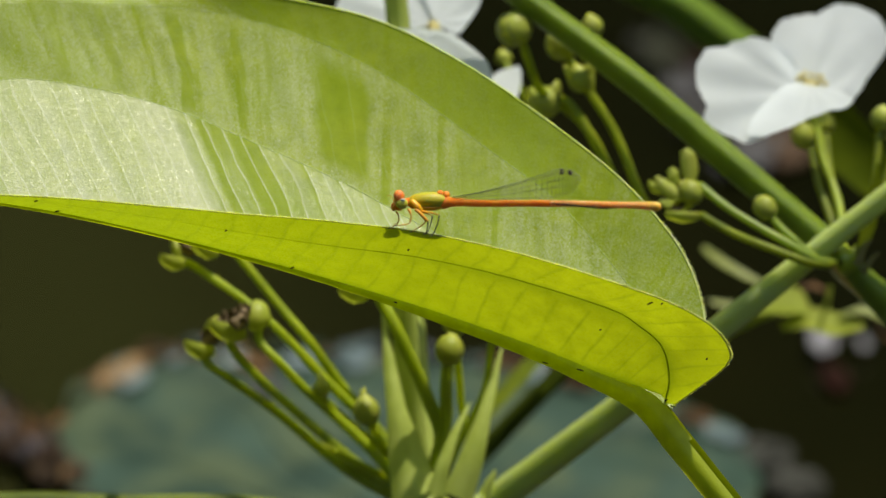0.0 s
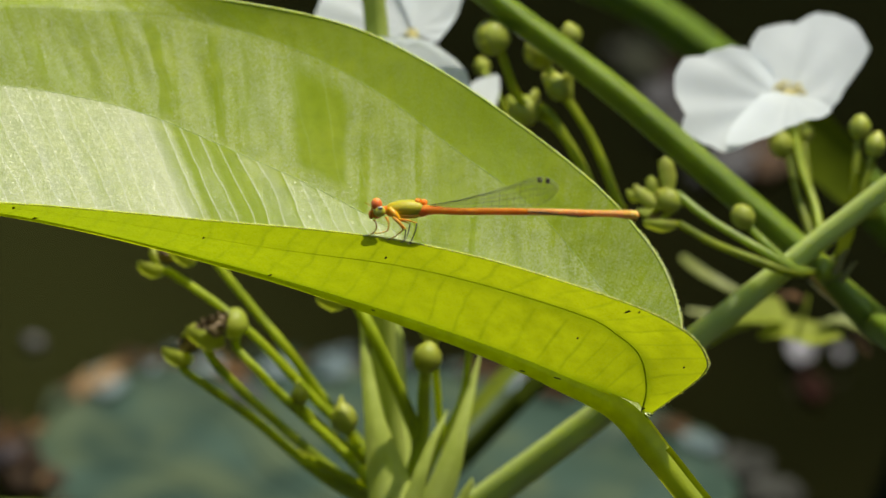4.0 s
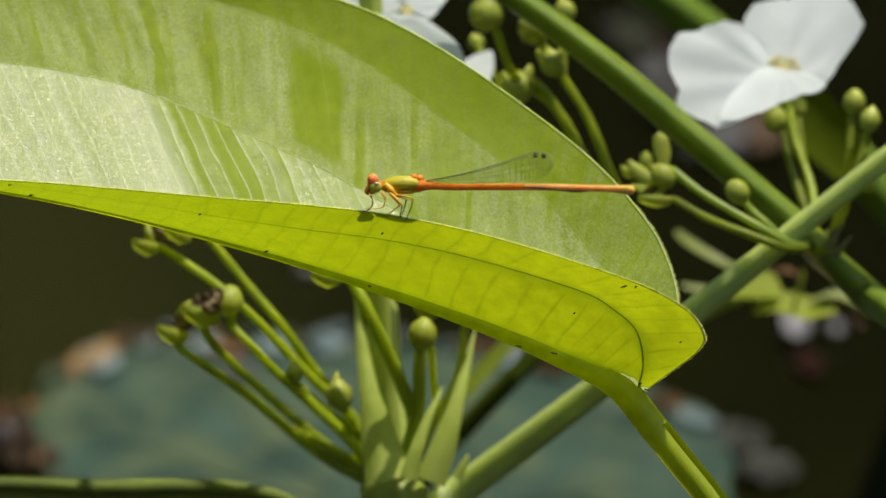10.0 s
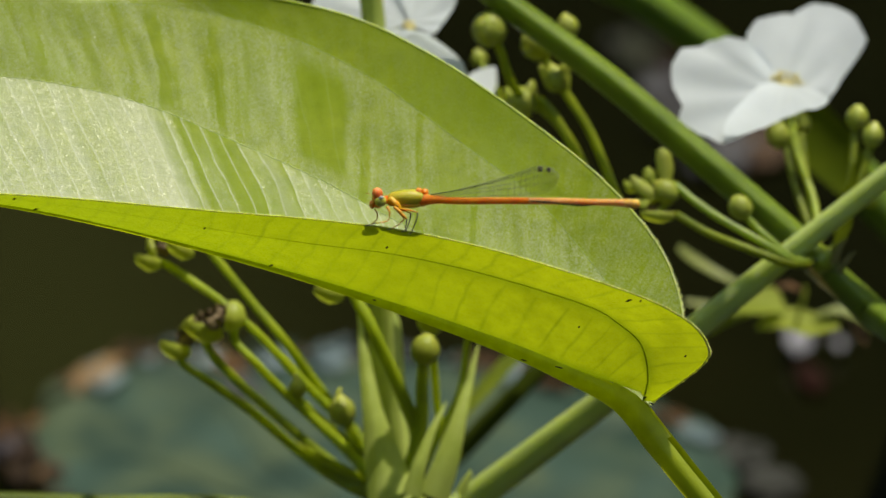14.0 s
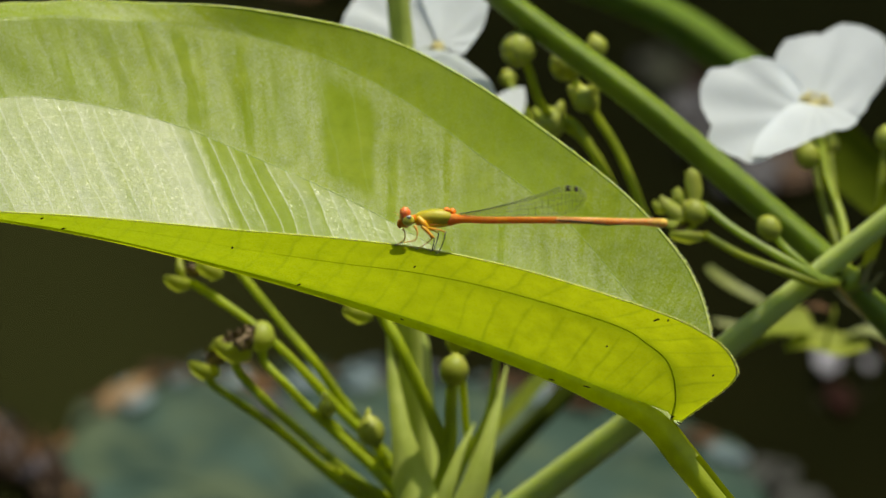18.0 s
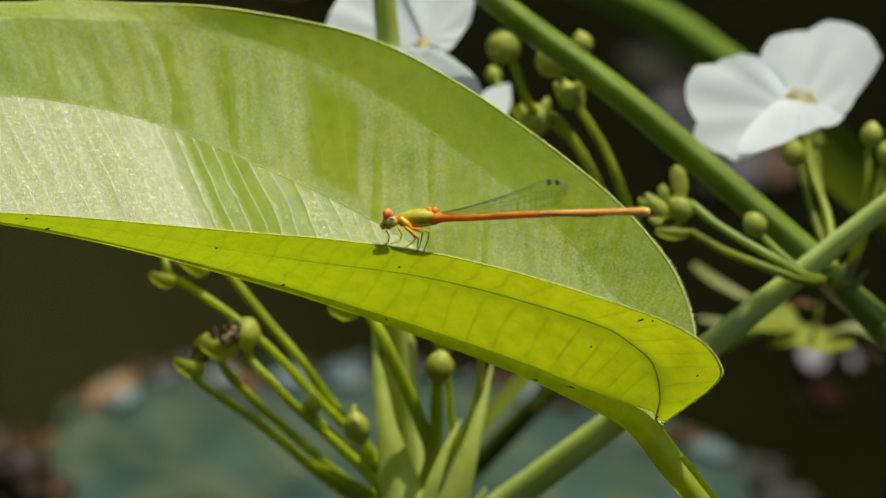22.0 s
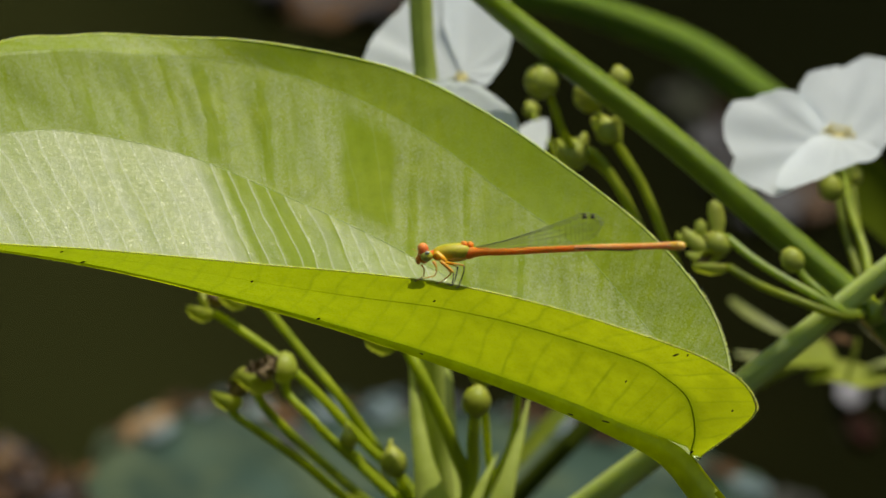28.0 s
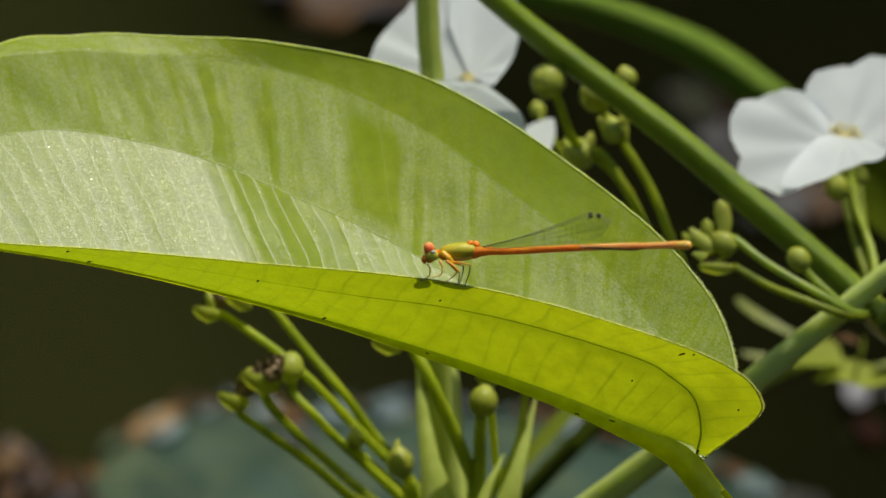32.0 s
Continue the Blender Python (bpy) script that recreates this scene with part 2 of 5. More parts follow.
def blade_material():
    """Leaf tissue: sheen, light passing through, and veins laid out along the blade's own coordinates."""
    m = material("leaf_blade", (0.38, 0.475, 0.03), 0.40, (0.29, 0.395, 0.02), 420, 0.5, 0.000075, 5200, 0.75, (0.70, 0.79, 0.022), 0.46, coarse=(60, (0.33, 0.445, 0.025)))
    nt = m.node_tree
    n, link = nt.nodes, nt.links.new
    p = n["Principled BSDF"]
    uv = n.new("ShaderNodeUVMap")
    uv.uv_map = "blade"
    sep = n.new("ShaderNodeSeparateXYZ")
    link(uv.outputs[0], sep.inputs[0])

    def math_node(op, a, b=None, c=None):
        q = n.new("ShaderNodeMath")
        q.operation = op
        for slot, value in zip(q.inputs, (a, b, c)):
            if value is None:
                continue
            if isinstance(value, (int, float)):
                slot.default_value = value
            else:
                link(value, slot)
        return q.outputs[0]

    wob = n.new("ShaderNodeTexNoise")
    wob.inputs["Scale"].default_value = 1.3
    link(uv.outputs[0], wob.inputs["Vector"])
    x, y = sep.outputs[0], sep.outputs[1]
    shift = math_node("MULTIPLY", math_node("SUBTRACT", wob.outputs["Fac"], 0.5), 0.25)

    def lines(rate, width, drift):
        z = math_node("ADD", math_node("ADD", x, shift), math_node("MULTIPLY", y, drift))
        d = math_node("ABSOLUTE", math_node("SUBTRACT", math_node("FRACT", math_node("MULTIPLY", z, rate)), 0.5))
        return math_node("SUBTRACT", 1.0, math_node("SMOOTH_MIN", math_node("DIVIDE", d, width * rate), 1.0, 0.3))

    even = math_node("MAXIMUM", x, math_node("ADD", math_node("MULTIPLY", x, 0.5), 2.0))
    wave = math_node("ADD", math_node("ADD", even, math_node("MULTIPLY", shift, 0.8)), math_node("MULTIPLY", y, -0.07))
    off = math_node("ABSOLUTE", math_node("SUBTRACT", math_node("FRACT", math_node("MULTIPLY", wave, 3.3)), 0.5))
    near = math_node("SUBTRACT", 1.0, math_node("SMOOTH_MIN", math_node("DIVIDE", off, 0.105), 1.0, 0.3))
    near = math_node("MULTIPLY", near, math_node("LESS_THAN", y, 2.0))
    inner = math_node("MULTIPLY", math_node("GREATER_THAN", y, 2.0), math_node("LESS_THAN", y, 3.0))
    fine = math_node("MULTIPLY", inner, lines(4.4, 0.012, -1.1))
    mid = math_node("MULTIPLY", math_node("MULTIPLY", math_node("GREATER_THAN", y, 3.0), math_node("LESS_THAN", y, 4.0)), lines(3.1, 0.012, -0.9))
    pale = math_node("ADD", math_node("MULTIPLY", fine, 1.1), math_node("MULTIPLY", mid, 0.12))

    def mixed(socket, factor, colour):
        old = socket.links[0].from_socket
        mx = n.new("ShaderNodeMix")
        mx.data_type = "RGBA"
        mx.clamp_factor = True
        link(factor, mx.inputs[0])
        link(old, mx.inputs[6])
        mx.inputs[7].default_value = (*colour, 1)
        link(mx.outputs[2], socket)

    rub = n.new("ShaderNodeTexNoise")
    rub.inputs["Scale"].default_value = 2.6
    rub.inputs["Detail"].default_value = 4
    link(uv.outputs[0], rub.inputs["Vector"])
    jitter = math_node("MULTIPLY", math_node("SUBTRACT", rub.outputs["Fac"], 0.5), 0.22)
    file = math_node("ADD", math_node("SUBTRACT", x, math_node("MULTIPLY", math_node("SUBTRACT", y, 3.0), 0.6)), jitter)

    def step(value, low, high):
        q = n.new("ShaderNodeMapRange")
        q.interpolation_type = "SMOOTHSTEP"
        q.inputs[1].default_value, q.inputs[2].default_value = low, high
        link(value, q.inputs[0])
        return q.outputs[0]

    def bare(place, half, strength, low=3.0, high=4.0):
        """Wax rubbed off between two cross veins: 1 where it is whole."""
        off_file = math_node("ABSOLUTE", math_node("SUBTRACT", file, place))
        rubbed = math_node("SUBTRACT", 1.0, step(off_file, half * 0.7, half * 1.2))
        rubbed = math_node("MULTIPLY", rubbed, math_node("MULTIPLY", step(y, low - 0.05, low + 0.12), math_node("SUBTRACT", 1.0, step(y, high - 0.15, high + 0.05))))
        return math_node("SUBTRACT", 1.0, math_node("MULTIPLY", rubbed, strength))

    worn = bare(7.0, 0.30, 0.95, 3.08, 3.92)
    for place, half, strength in ((8.78, 0.07, 0.75), (8.14, 0.055, 0.7), (5.5, 0.22, 0.5), (9.55, 0.06, 0.45), (6.35, 0.04, 0.35), (10.2, 0.08, 0.4), (7.85, 0.03, 0.35)):
        worn = math_node("MULTIPLY", worn, bare(place, half, strength))
    # pale wax flecks, denser in streaks that follow the cross veins
    fleck = n.new("ShaderNodeTexNoise")
    fleck.inputs["Scale"].default_value = 5200
    fleck.inputs["Detail"].default_value = 2
    obj = [q for q in n if q.bl_idname == "ShaderNodeTexCoord"][0]
    link(obj.outputs["Object"], fleck.inputs["Vector"])
    slant = n.new("ShaderNodeCombineXYZ")
    link(math_node("SUBTRACT", math_node("MULTIPLY", x, 11.0), math_node("MULTIPLY", y, 6.8)), slant.inputs[0])
    link(math_node("MULTIPLY", y, 1.6), slant.inputs[1])
    grain = n.new("ShaderNodeTexNoise")
    grain.inputs["Scale"].default_value = 1.0
    grain.inputs["Detail"].default_value = 4
    link(slant.outputs[0], grain.inputs["Vector"])
    beyond = math_node("MINIMUM", 1.0, math_node("MAXIMUM", 0.0, math_node("SUBTRACT", x, 8.6)))
    upper = math_node("MULTIPLY", math_node("GREATER_THAN", y, 2.0), math_node("LESS_THAN", y, math_node("ADD", 4.0, beyond)))
    fm = n.new("ShaderNodeMapRange")
    fm.inputs[1].default_value, fm.inputs[2].default_value = 0.84, 1.36
    link(math_node("ADD", math_node("MULTIPLY", fleck.outputs["Fac"], 1.45), math_node("MULTIPLY", grain.outputs["Fac"], 0.55)), fm.inputs[0])
    lean = n.new("ShaderNodeCombineXYZ")
    link(math_node("SUBTRACT", math_node("MULTIPLY", x, 4.6), math_node("MULTIPLY", y, 2.8)), lean.inputs[0])
    link(math_node("MULTIPLY", y, 0.55), lean.inputs[1])
    streak = n.new("ShaderNodeTexNoise")
    streak.inputs["Scale"].default_value = 1.0
    streak.inputs["Detail"].default_value = 3
    link(lean.outputs[0], streak.inputs["Vector"])
    kept = n.new("ShaderNodeMapRange")
    kept.interpolation_type = "SMOOTHSTEP"
    kept.inputs[1].default_value, kept.inputs[2].default_value = 0.32, 0.50
    ragged = math_node("ADD", streak.outputs["Fac"], math_node("MULTIPLY", math_node("SUBTRACT", fleck.outputs["Fac"], 0.5), 0.45))
    link(ragged, kept.inputs[0])
    kept_here = math_node("MAXIMUM", kept.outputs[0], inner)
    tipward = math_node("SUBTRACT", 1.0, step(file, 3.4, 5.2))
    upper = math_node("MAXIMUM", upper, math_node("MULTIPLY", math_node("GREATER_THAN", y, 4.0), math_node("ADD", 0.28, math_node("MULTIPLY", tipward, 0.25))))
    flecks = math_node("MULTIPLY", fm.outputs[0], math_node("ADD", math_node("MULTIPLY", math_node("MULTIPLY", upper, math_node("SUBTRACT", kept_here, math_node("MULTIPLY", inner, 0.85))), 0.66), 0.06))
    # whitish sheen patch of the outer zone, painted into the colour
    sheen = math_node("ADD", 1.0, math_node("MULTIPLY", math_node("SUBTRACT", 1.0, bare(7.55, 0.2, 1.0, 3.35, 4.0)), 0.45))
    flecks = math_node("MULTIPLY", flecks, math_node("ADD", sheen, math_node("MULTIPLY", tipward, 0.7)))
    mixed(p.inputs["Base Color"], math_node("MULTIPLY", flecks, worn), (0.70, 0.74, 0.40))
    tr = [q for q in n if q.bl_idname == "ShaderNodeBsdfTranslucent"][0]

    def rib(place, width):
        return math_node("SUBTRACT", 1.0, math_node("SMOOTH_MIN", math_node("DIVIDE", math_node("ABSOLUTE", math_node("SUBTRACT", y, place)), width), 1.0, 0.3))

    patch = n.new("ShaderNodeTexNoise")
    patch.inputs["Scale"].default_value = 1.7
    link(uv.outputs[0], patch.inputs["Vector"])
    near = math_node("MULTIPLY", math_node("MULTIPLY", near, 0.9), patch.outputs["Fac"])
    fading = math_node("MINIMUM", 1.0, math_node("MAXIMUM", 0.0, math_node("MULTIPLY", math_node("SUBTRACT", 7.0, x), 0.5)))
    near = math_node("MAXIMUM", near, math_node("MULTIPLY", rib(1.0, 0.17), math_node("MULTIPLY", fading, 0.6)))
    near = math_node("MAXIMUM", near, math_node("MULTIPLY", rib(2.0, 0.15), 0.95))
    mixed(tr.inputs["Color"], math_node("MULTIPLY", fm.outputs[0], 0.22), (0.45, 0.55, 0.01))
    # the near half's transmitted colour darkens and greens from station 4.5 to 9
    outward_green = n.new("ShaderNodeMapRange")
    outward_green.inputs[1].default_value, outward_green.inputs[2].default_value = 4.5, 9.0
    link(x, outward_green.inputs[0])
    mixed(tr.inputs["Color"], math_node("MULTIPLY", math_node("MULTIPLY", outward_green.outputs[0], math_node("LESS_THAN", y, 2.0)), 0.7), (0.42, 0.56, 0.012))
    mixed(tr.inputs["Color"], near, (0.28, 0.38, 0.01))
    # bloom is rubbed off in streaks along the veins and in two patches
    sm = n.new("ShaderNodeMapRange")
    sm.interpolation_type = "SMOOTHSTEP"
    sm.inputs[1].default_value, sm.inputs[2].default_value = 0.32, 0.50
    sm.inputs[3].default_value, sm.inputs[4].default_value = 0.08, 0.44
    link(ragged, sm.inputs[0])
    # in the inner zone the bloom is worn along some cross veins
    along = n.new("ShaderNodeCombineXYZ")
    link(math_node("MULTIPLY", math_node("ADD", math_node("ADD", x, shift), math_node("MULTIPLY", y, -1.1)), 3.6), along.inputs[0])
    link(math_node("MULTIPLY", y, 0.8), along.inputs[1])
    rnd = n.new("ShaderNodeTexNoise")
    rnd.inputs["Scale"].default_value = 1.0
    rnd.inputs["Detail"].default_value = 2
    link(along.outputs[0], rnd.inputs["Vector"])
    lane = math_node("SUBTRACT", x, math_node("MULTIPLY", math_node("SUBTRACT", y, 2.0), 1.1))
    around = math_node("MAXIMUM", 0.0, math_node("SUBTRACT", 1.0, math_node("ABSOLUTE", math_node("DIVIDE", math_node("SUBTRACT", lane, 7.15), 1.0))))
    leftward = n.new("ShaderNodeMapRange")
    leftward.interpolation_type = "SMOOTHSTEP"
    leftward.inputs[1].default_value, leftward.inputs[2].default_value = 7.4, 8.3
    link(lane, leftward.inputs[0])
    strip = math_node("ADD", math_node("MULTIPLY", math_node("ADD", math_node("ADD", x, shift), math_node("MULTIPLY", y, -1.1)), 4.4), 0.5)
    own = n.new("ShaderNodeTexWhiteNoise")
    own.noise_dimensions = "1D"
    link(math_node("FLOOR", strip), own.inputs["W"])
    slope = math_node("SUBTRACT", math_node("FRACT", strip), 0.5)
    wm = n.new("ShaderNodeMapRange")
    wm.interpolation_type = "SMOOTHSTEP"
    wm.inputs[1].default_value, wm.inputs[2].default_value = 0.36, 0.98
    wm.inputs[3].default_value, wm.inputs[4].default_value = 0.92, 0.08
    each = math_node("ADD", math_node("MULTIPLY", math_node("SUBTRACT", own.outputs["Value"], 0.5), 0.34), math_node("MULTIPLY", slope, -0.22))
    link(math_node("ADD", math_node("ADD", rnd.outputs["Fac"], each), math_node("SUBTRACT", math_node("MULTIPLY", around, 0.55), math_node("MULTIPLY", leftward.outputs[0], 0.12))), wm.inputs[0])
    panel = wm.outputs[0]
    # pale wax cover, whiter to the left where its sheen is painted in
    rich = math_node("ADD", 0.08, math_node("MULTIPLY", leftward.outputs[0], 0.16))
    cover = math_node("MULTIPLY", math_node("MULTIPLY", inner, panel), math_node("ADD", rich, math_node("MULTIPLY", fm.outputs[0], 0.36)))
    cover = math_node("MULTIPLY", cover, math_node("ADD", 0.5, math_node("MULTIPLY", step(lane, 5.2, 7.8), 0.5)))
    # bluish-white gloss, painted as extra cover beside the worn gap
    painted_gloss = math_node("MAXIMUM", 0.0, math_node("SUBTRACT", 1.0, math_node("ABSOLUTE", math_node("DIVIDE", math_node("SUBTRACT", lane, 8.1), 0.45))))
    cover = math_node("ADD", cover, math_node("MULTIPLY", math_node("MULTIPLY", inner, painted_gloss), 0.30))
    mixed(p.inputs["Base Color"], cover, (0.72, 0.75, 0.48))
    mixed(p.inputs["Base Color"], pale, (0.82, 0.85, 0.56))
    # whiter strips of wax bloom, part of their sheen put into the colour
    bloom_sheen = math_node("MULTIPLY", math_node("GREATER_THAN", own.outputs["Value"], 0.62), math_node("MAXIMUM", 0.0, math_node("ADD", slope, 0.35)))
    bloom_sheen = math_node("MULTIPLY", math_node("MULTIPLY", bloom_sheen, inner), math_node("MINIMUM", 1.0, math_node("MAXIMUM", 0.0, math_node("SUBTRACT", x, 6.0))))
    mixed(p.inputs["Base Color"], math_node("MULTIPLY", bloom_sheen, math_node("MULTIPLY", rnd.outputs["Fac"], 0.6)), (0.74, 0.78, 0.60))
    # white sheen low on the left, painted into the base colour
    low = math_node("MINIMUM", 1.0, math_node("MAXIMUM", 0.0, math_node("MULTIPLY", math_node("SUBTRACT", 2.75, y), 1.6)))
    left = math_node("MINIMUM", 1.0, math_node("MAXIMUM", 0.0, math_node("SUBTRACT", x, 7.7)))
    low_sheen = math_node("MULTIPLY", math_node("MULTIPLY", low, left), math_node("MULTIPLY", inner, fm.outputs[0]))
    mixed(p.inputs["Base Color"], math_node("MULTIPLY", low_sheen, 0.4), (0.80, 0.80, 0.68))
    outer = math_node("MULTIPLY", math_node("GREATER_THAN", y, 3.0), sm.outputs[0])
    outer = math_node("MULTIPLY", outer, math_node("SUBTRACT", 1.0, math_node("MULTIPLY", math_node("GREATER_THAN", y, math_node("ADD", 4.0, beyond)), 0.75)))
    wax = math_node("ADD", math_node("MULTIPLY", inner, panel), outer)
    wax = math_node("MULTIPLY", wax, worn)
    wax = math_node("MAXIMUM", wax, 0.1)
    link(wax, p.inputs["Specular IOR Level"])
    # wax bloom: gloss varies in the small cells of the surface
    vor = n.new("ShaderNodeTexVoronoi")
    vor.inputs["Scale"].default_value = 5200
    co = [q for q in n if q.bl_idname == "ShaderNodeTexCoord"][0]
    link(co.outputs["Object"], vor.inputs["Vector"])
    rr = n.new("ShaderNodeMapRange")
    rr.inputs[3].default_value, rr.inputs[4].default_value = 0.20, 0.60
    sepc = n.new("ShaderNodeSeparateColor")
    link(vor.outputs["Color"], sepc.inputs[0])
    link(sepc.outputs[0], rr.inputs[0])
    link(rr.outputs[0], p.inputs["Roughness"])
    return m


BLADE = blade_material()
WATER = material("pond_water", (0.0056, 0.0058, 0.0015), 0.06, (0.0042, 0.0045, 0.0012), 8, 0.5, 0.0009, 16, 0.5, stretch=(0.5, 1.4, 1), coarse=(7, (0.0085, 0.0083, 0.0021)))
# the water's colour grows paler towards the left and near side
water_nodes, water_link = WATER.node_tree.nodes, WATER.node_tree.links.new
water_co = [q for q in water_nodes if q.bl_idname == "ShaderNodeTexCoord"][0]
water_sep = water_nodes.new("ShaderNodeSeparateXYZ")
water_link(water_co.outputs["Object"], water_sep.inputs[0])
water_pale = water_nodes.new("ShaderNodeMapRange")
water_pale.interpolation_type = "SMOOTHSTEP"
water_pale.inputs[1].default_value, water_pale.inputs[2].default_value = 0.055, -0.015
water_slope = water_nodes.new("ShaderNodeMath")
water_slope.operation = "MULTIPLY_ADD"
water_slope.inputs[1].default_value = 0.2
water_link(water_sep.outputs[1], water_slope.inputs[0])
water_link(water_sep.outputs[0], water_slope.inputs[2])
water_link(water_slope.outputs[0], water_pale.inputs[0])
water_mix = water_nodes.new("ShaderNodeMix")
water_mix.data_type = "RGBA"
water_base = water_nodes["Principled BSDF"].inputs["Base Color"]
water_link(water_base.links[0].from_socket, water_mix.inputs[6])
water_mix.inputs[7].default_value = (0.0195, 0.0205, 0.0058, 1)
water_link(water_pale.outputs[0], water_mix.inputs[0])
water_link(water_mix.outputs[2], water_base)
BANK = material("far_foliage", (0.016, 0.020, 0.006), 0.8, (0.006, 0.008, 0.003), 1.2, 0.5)

WING = bpy.data.materials.new("wing_membrane")
WING.use_nodes = True
wnodes, wlink = WING.node_tree.nodes, WING.node_tree.links.new
wt = wnodes.new("ShaderNodeBsdfTransparent")
wt.inputs[0].default_value = (0.985, 0.99, 0.97, 1)
wmix = wnodes.new("ShaderNodeMixShader")
wmix.inputs[0].default_value = 0.008
wnodes["Principled BSDF"].inputs["Roughness"].default_value = 0.25
wnodes["Principled BSDF"].inputs["Base Color"].default_value = (0.3, 0.32, 0.25, 1)
wlink(wt.outputs[0], wmix.inputs[1])
wlink(wnodes["Principled BSDF"].outputs[0], wmix.inputs[2])
wlink(wmix.outputs[0], wnodes["Material Output"].inputs["Surface"])


# ---- building helpers ----
MM = 0.001
VIEW_UP = Vector((0, 0.454, 0.891))
AWAY = Vector((0, 0.891, -0.454))
RIGHT = Vector((1, 0, 0))


def V(p):
    return Vector(p) * MM


def thing(name, place, label, category, group="", kind=""):
    ob = new(name)
    ob.empty_display_size = 0.01
    ob.location = place
    return tagged(ob, label, category, group, kind)


def part(name, data, mat, parent=None, label="", smooth=True):
    """Links a bmesh or mesh, given in world metres, as one object under parent."""
    if isinstance(data, bmesh.types.BMesh):
        if all(e.is_manifold for e in data.edges):
            bmesh.ops.recalc_face_normals(data, faces=data.faces)
        me = bpy.data.meshes.new(name)
        data.to_mesh(me)
        data.free()
    else:
        me = data
    me.materials.append(mat)
    if smooth:
        me.shade_smooth()
    ob = new(name, me)
    if parent is not None:
        base = Vector(parent.location)
        top = parent.parent
        while top is not None:
            base = base + top.location
            top = top.parent
        me.transform(Matrix.Translation(-base))
        ob.parent = parent
    if label:
        ob["label"] = label
    return ob


def smooth_line(points, steps=8):
    """Catmull-Rom line through points."""
    pts = [Vector(p) for p in points]
    if len(pts) == 2:
        return [pts[0].lerp(pts[1], i / steps) for i in range(steps + 1)]
    ext = [2 * pts[0] - pts[1]] + pts + [2 * pts[-1] - pts[-2]]
    out = []
    for i in range(1, len(ext) - 2):
        a, b, c, d = ext[i - 1:i + 3]
        for k in range(steps):
            t = k / steps
            out.append(0.5 * (2 * b + (c - a) * t + (2 * a - 5 * b + 4 * c - d) * t * t + (3 * b - a - 3 * c + d) * t ** 3))
    out.append(pts[-1])
    return out


def at(values, t):
    """Linear lookup in evenly spaced values."""
    x = max(0.0, min(1.0, t)) * (len(values) - 1)
    i = min(int(x), len(values) - 2) if len(values) > 1 else 0
    return values[i] if len(values) == 1 else values[i] + (values[i + 1] - values[i]) * (x - i)


def tube_into(bm, line, radii, sides=8, section=None, squash=1.0, caps=True):
    """A tube along line (metres); radii are evenly spaced along it. section: radius factor by angle."""
    n = len(line)
    up = Vector((0, 0, 1))
    d0 = (line[1] - line[0]).normalized()
    if abs(d0.dot(up)) > 0.95:
        up = Vector((0, 1, 0))
    side = d0.cross(up).normalized()
    rings = []
    for i, p in enumerate(line):
        d = (line[min(i + 1, n - 1)] - line[max(i - 1, 0)]).normalized()
        side = (side - d * side.dot(d)).normalized()
        top = side.cross(d).normalized()
        r = at(radii, i / (n - 1))
        ring = []
        for k in range(sides):
            a = 2 * math.pi * k / sides
            q = r * (section(a) if section else 1.0)
            ring.append(bm.verts.new(p + side * (math.cos(a) * q) + top * (math.sin(a) * q * squash)))
        rings.append(ring)
    for a, b in zip(rings, rings[1:]):
        for k in range(sides):
            bm.faces.new((a[k], a[(k + 1) % sides], b[(k + 1) % sides], b[k]))
    if caps:
        bm.faces.new(list(reversed(rings[0])))
        bm.faces.new(rings[-1])
    return bm


def tube(points, radii, sides=8, steps=8, section=None, squash=1.0):
    """points in mm, radii in mm."""
    return tube_into(bmesh.new(), [p * MM for p in smooth_line(points, steps)], [r * MM for r in radii], sides, section, squash)


def grid_into(bm, rows, close=False):
    vs = [[bm.verts.new(p) for p in row] for row in rows]
    for a, b in zip(vs, vs[1:]):
        for k in range(len(a) - 1):
            bm.faces.new((a[k], a[k + 1], b[k + 1], b[k]))
        if close:
            bm.faces.new((a[-1], a[0], b[0], b[-1]))
    return bm


def blob(centre, axes, u=14, v=9, tip=0.0, rough=0.0, seed=0):
    """A rounded body (mm): axes are its three half-axis vectors, the last one its long axis; tip draws its end out."""
    c, (ax, ay, az) = Vector(centre), [Vector(a) for a in axes]
    rows = []
    for j in range(v + 1):
        th = math.pi * j / v
        row = []
        for i in range(u):
            ph = 2 * math.pi * i / u
            s = math.sin(th) if 0 < j < v else 0.02
            h = math.cos(th)
            if tip and h > 0:
                h += tip * h ** 4
                s *= 1 - 0.25 * tip * h
            d = ax * (s * math.cos(ph)) + ay * (s * math.sin(ph)) + az * h
            if rough:
                d *= 1 + rough * noise.noise(d * 0.9 + Vector((seed, 0, 0)))
            row.append((c + d) * MM)
        rows.append(row)
    return grid_into(bmesh.new(), rows, close=True)


def frame_of(axis):
    """Two unit vectors across axis."""
    a = Vector(axis).normalized()
    b = a.cross(Vector((0.3, 0.2, 1)))
    b = b.normalized() if b.length > 0.1 else Vector((1, 0, 0))
    return b, a.cross(b).normalized(), a


# ---- water and far bank ----
bm = bmesh.new()
rows = []
for j in range(2):
    rows.append([Vector((x, -60 + 120 * j, 0.0)) for x in (-60, 60)])
grid_into(bm, rows)
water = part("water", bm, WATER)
tagged(water, "dark olive pond water with faint ripples", "water", kind="structure")

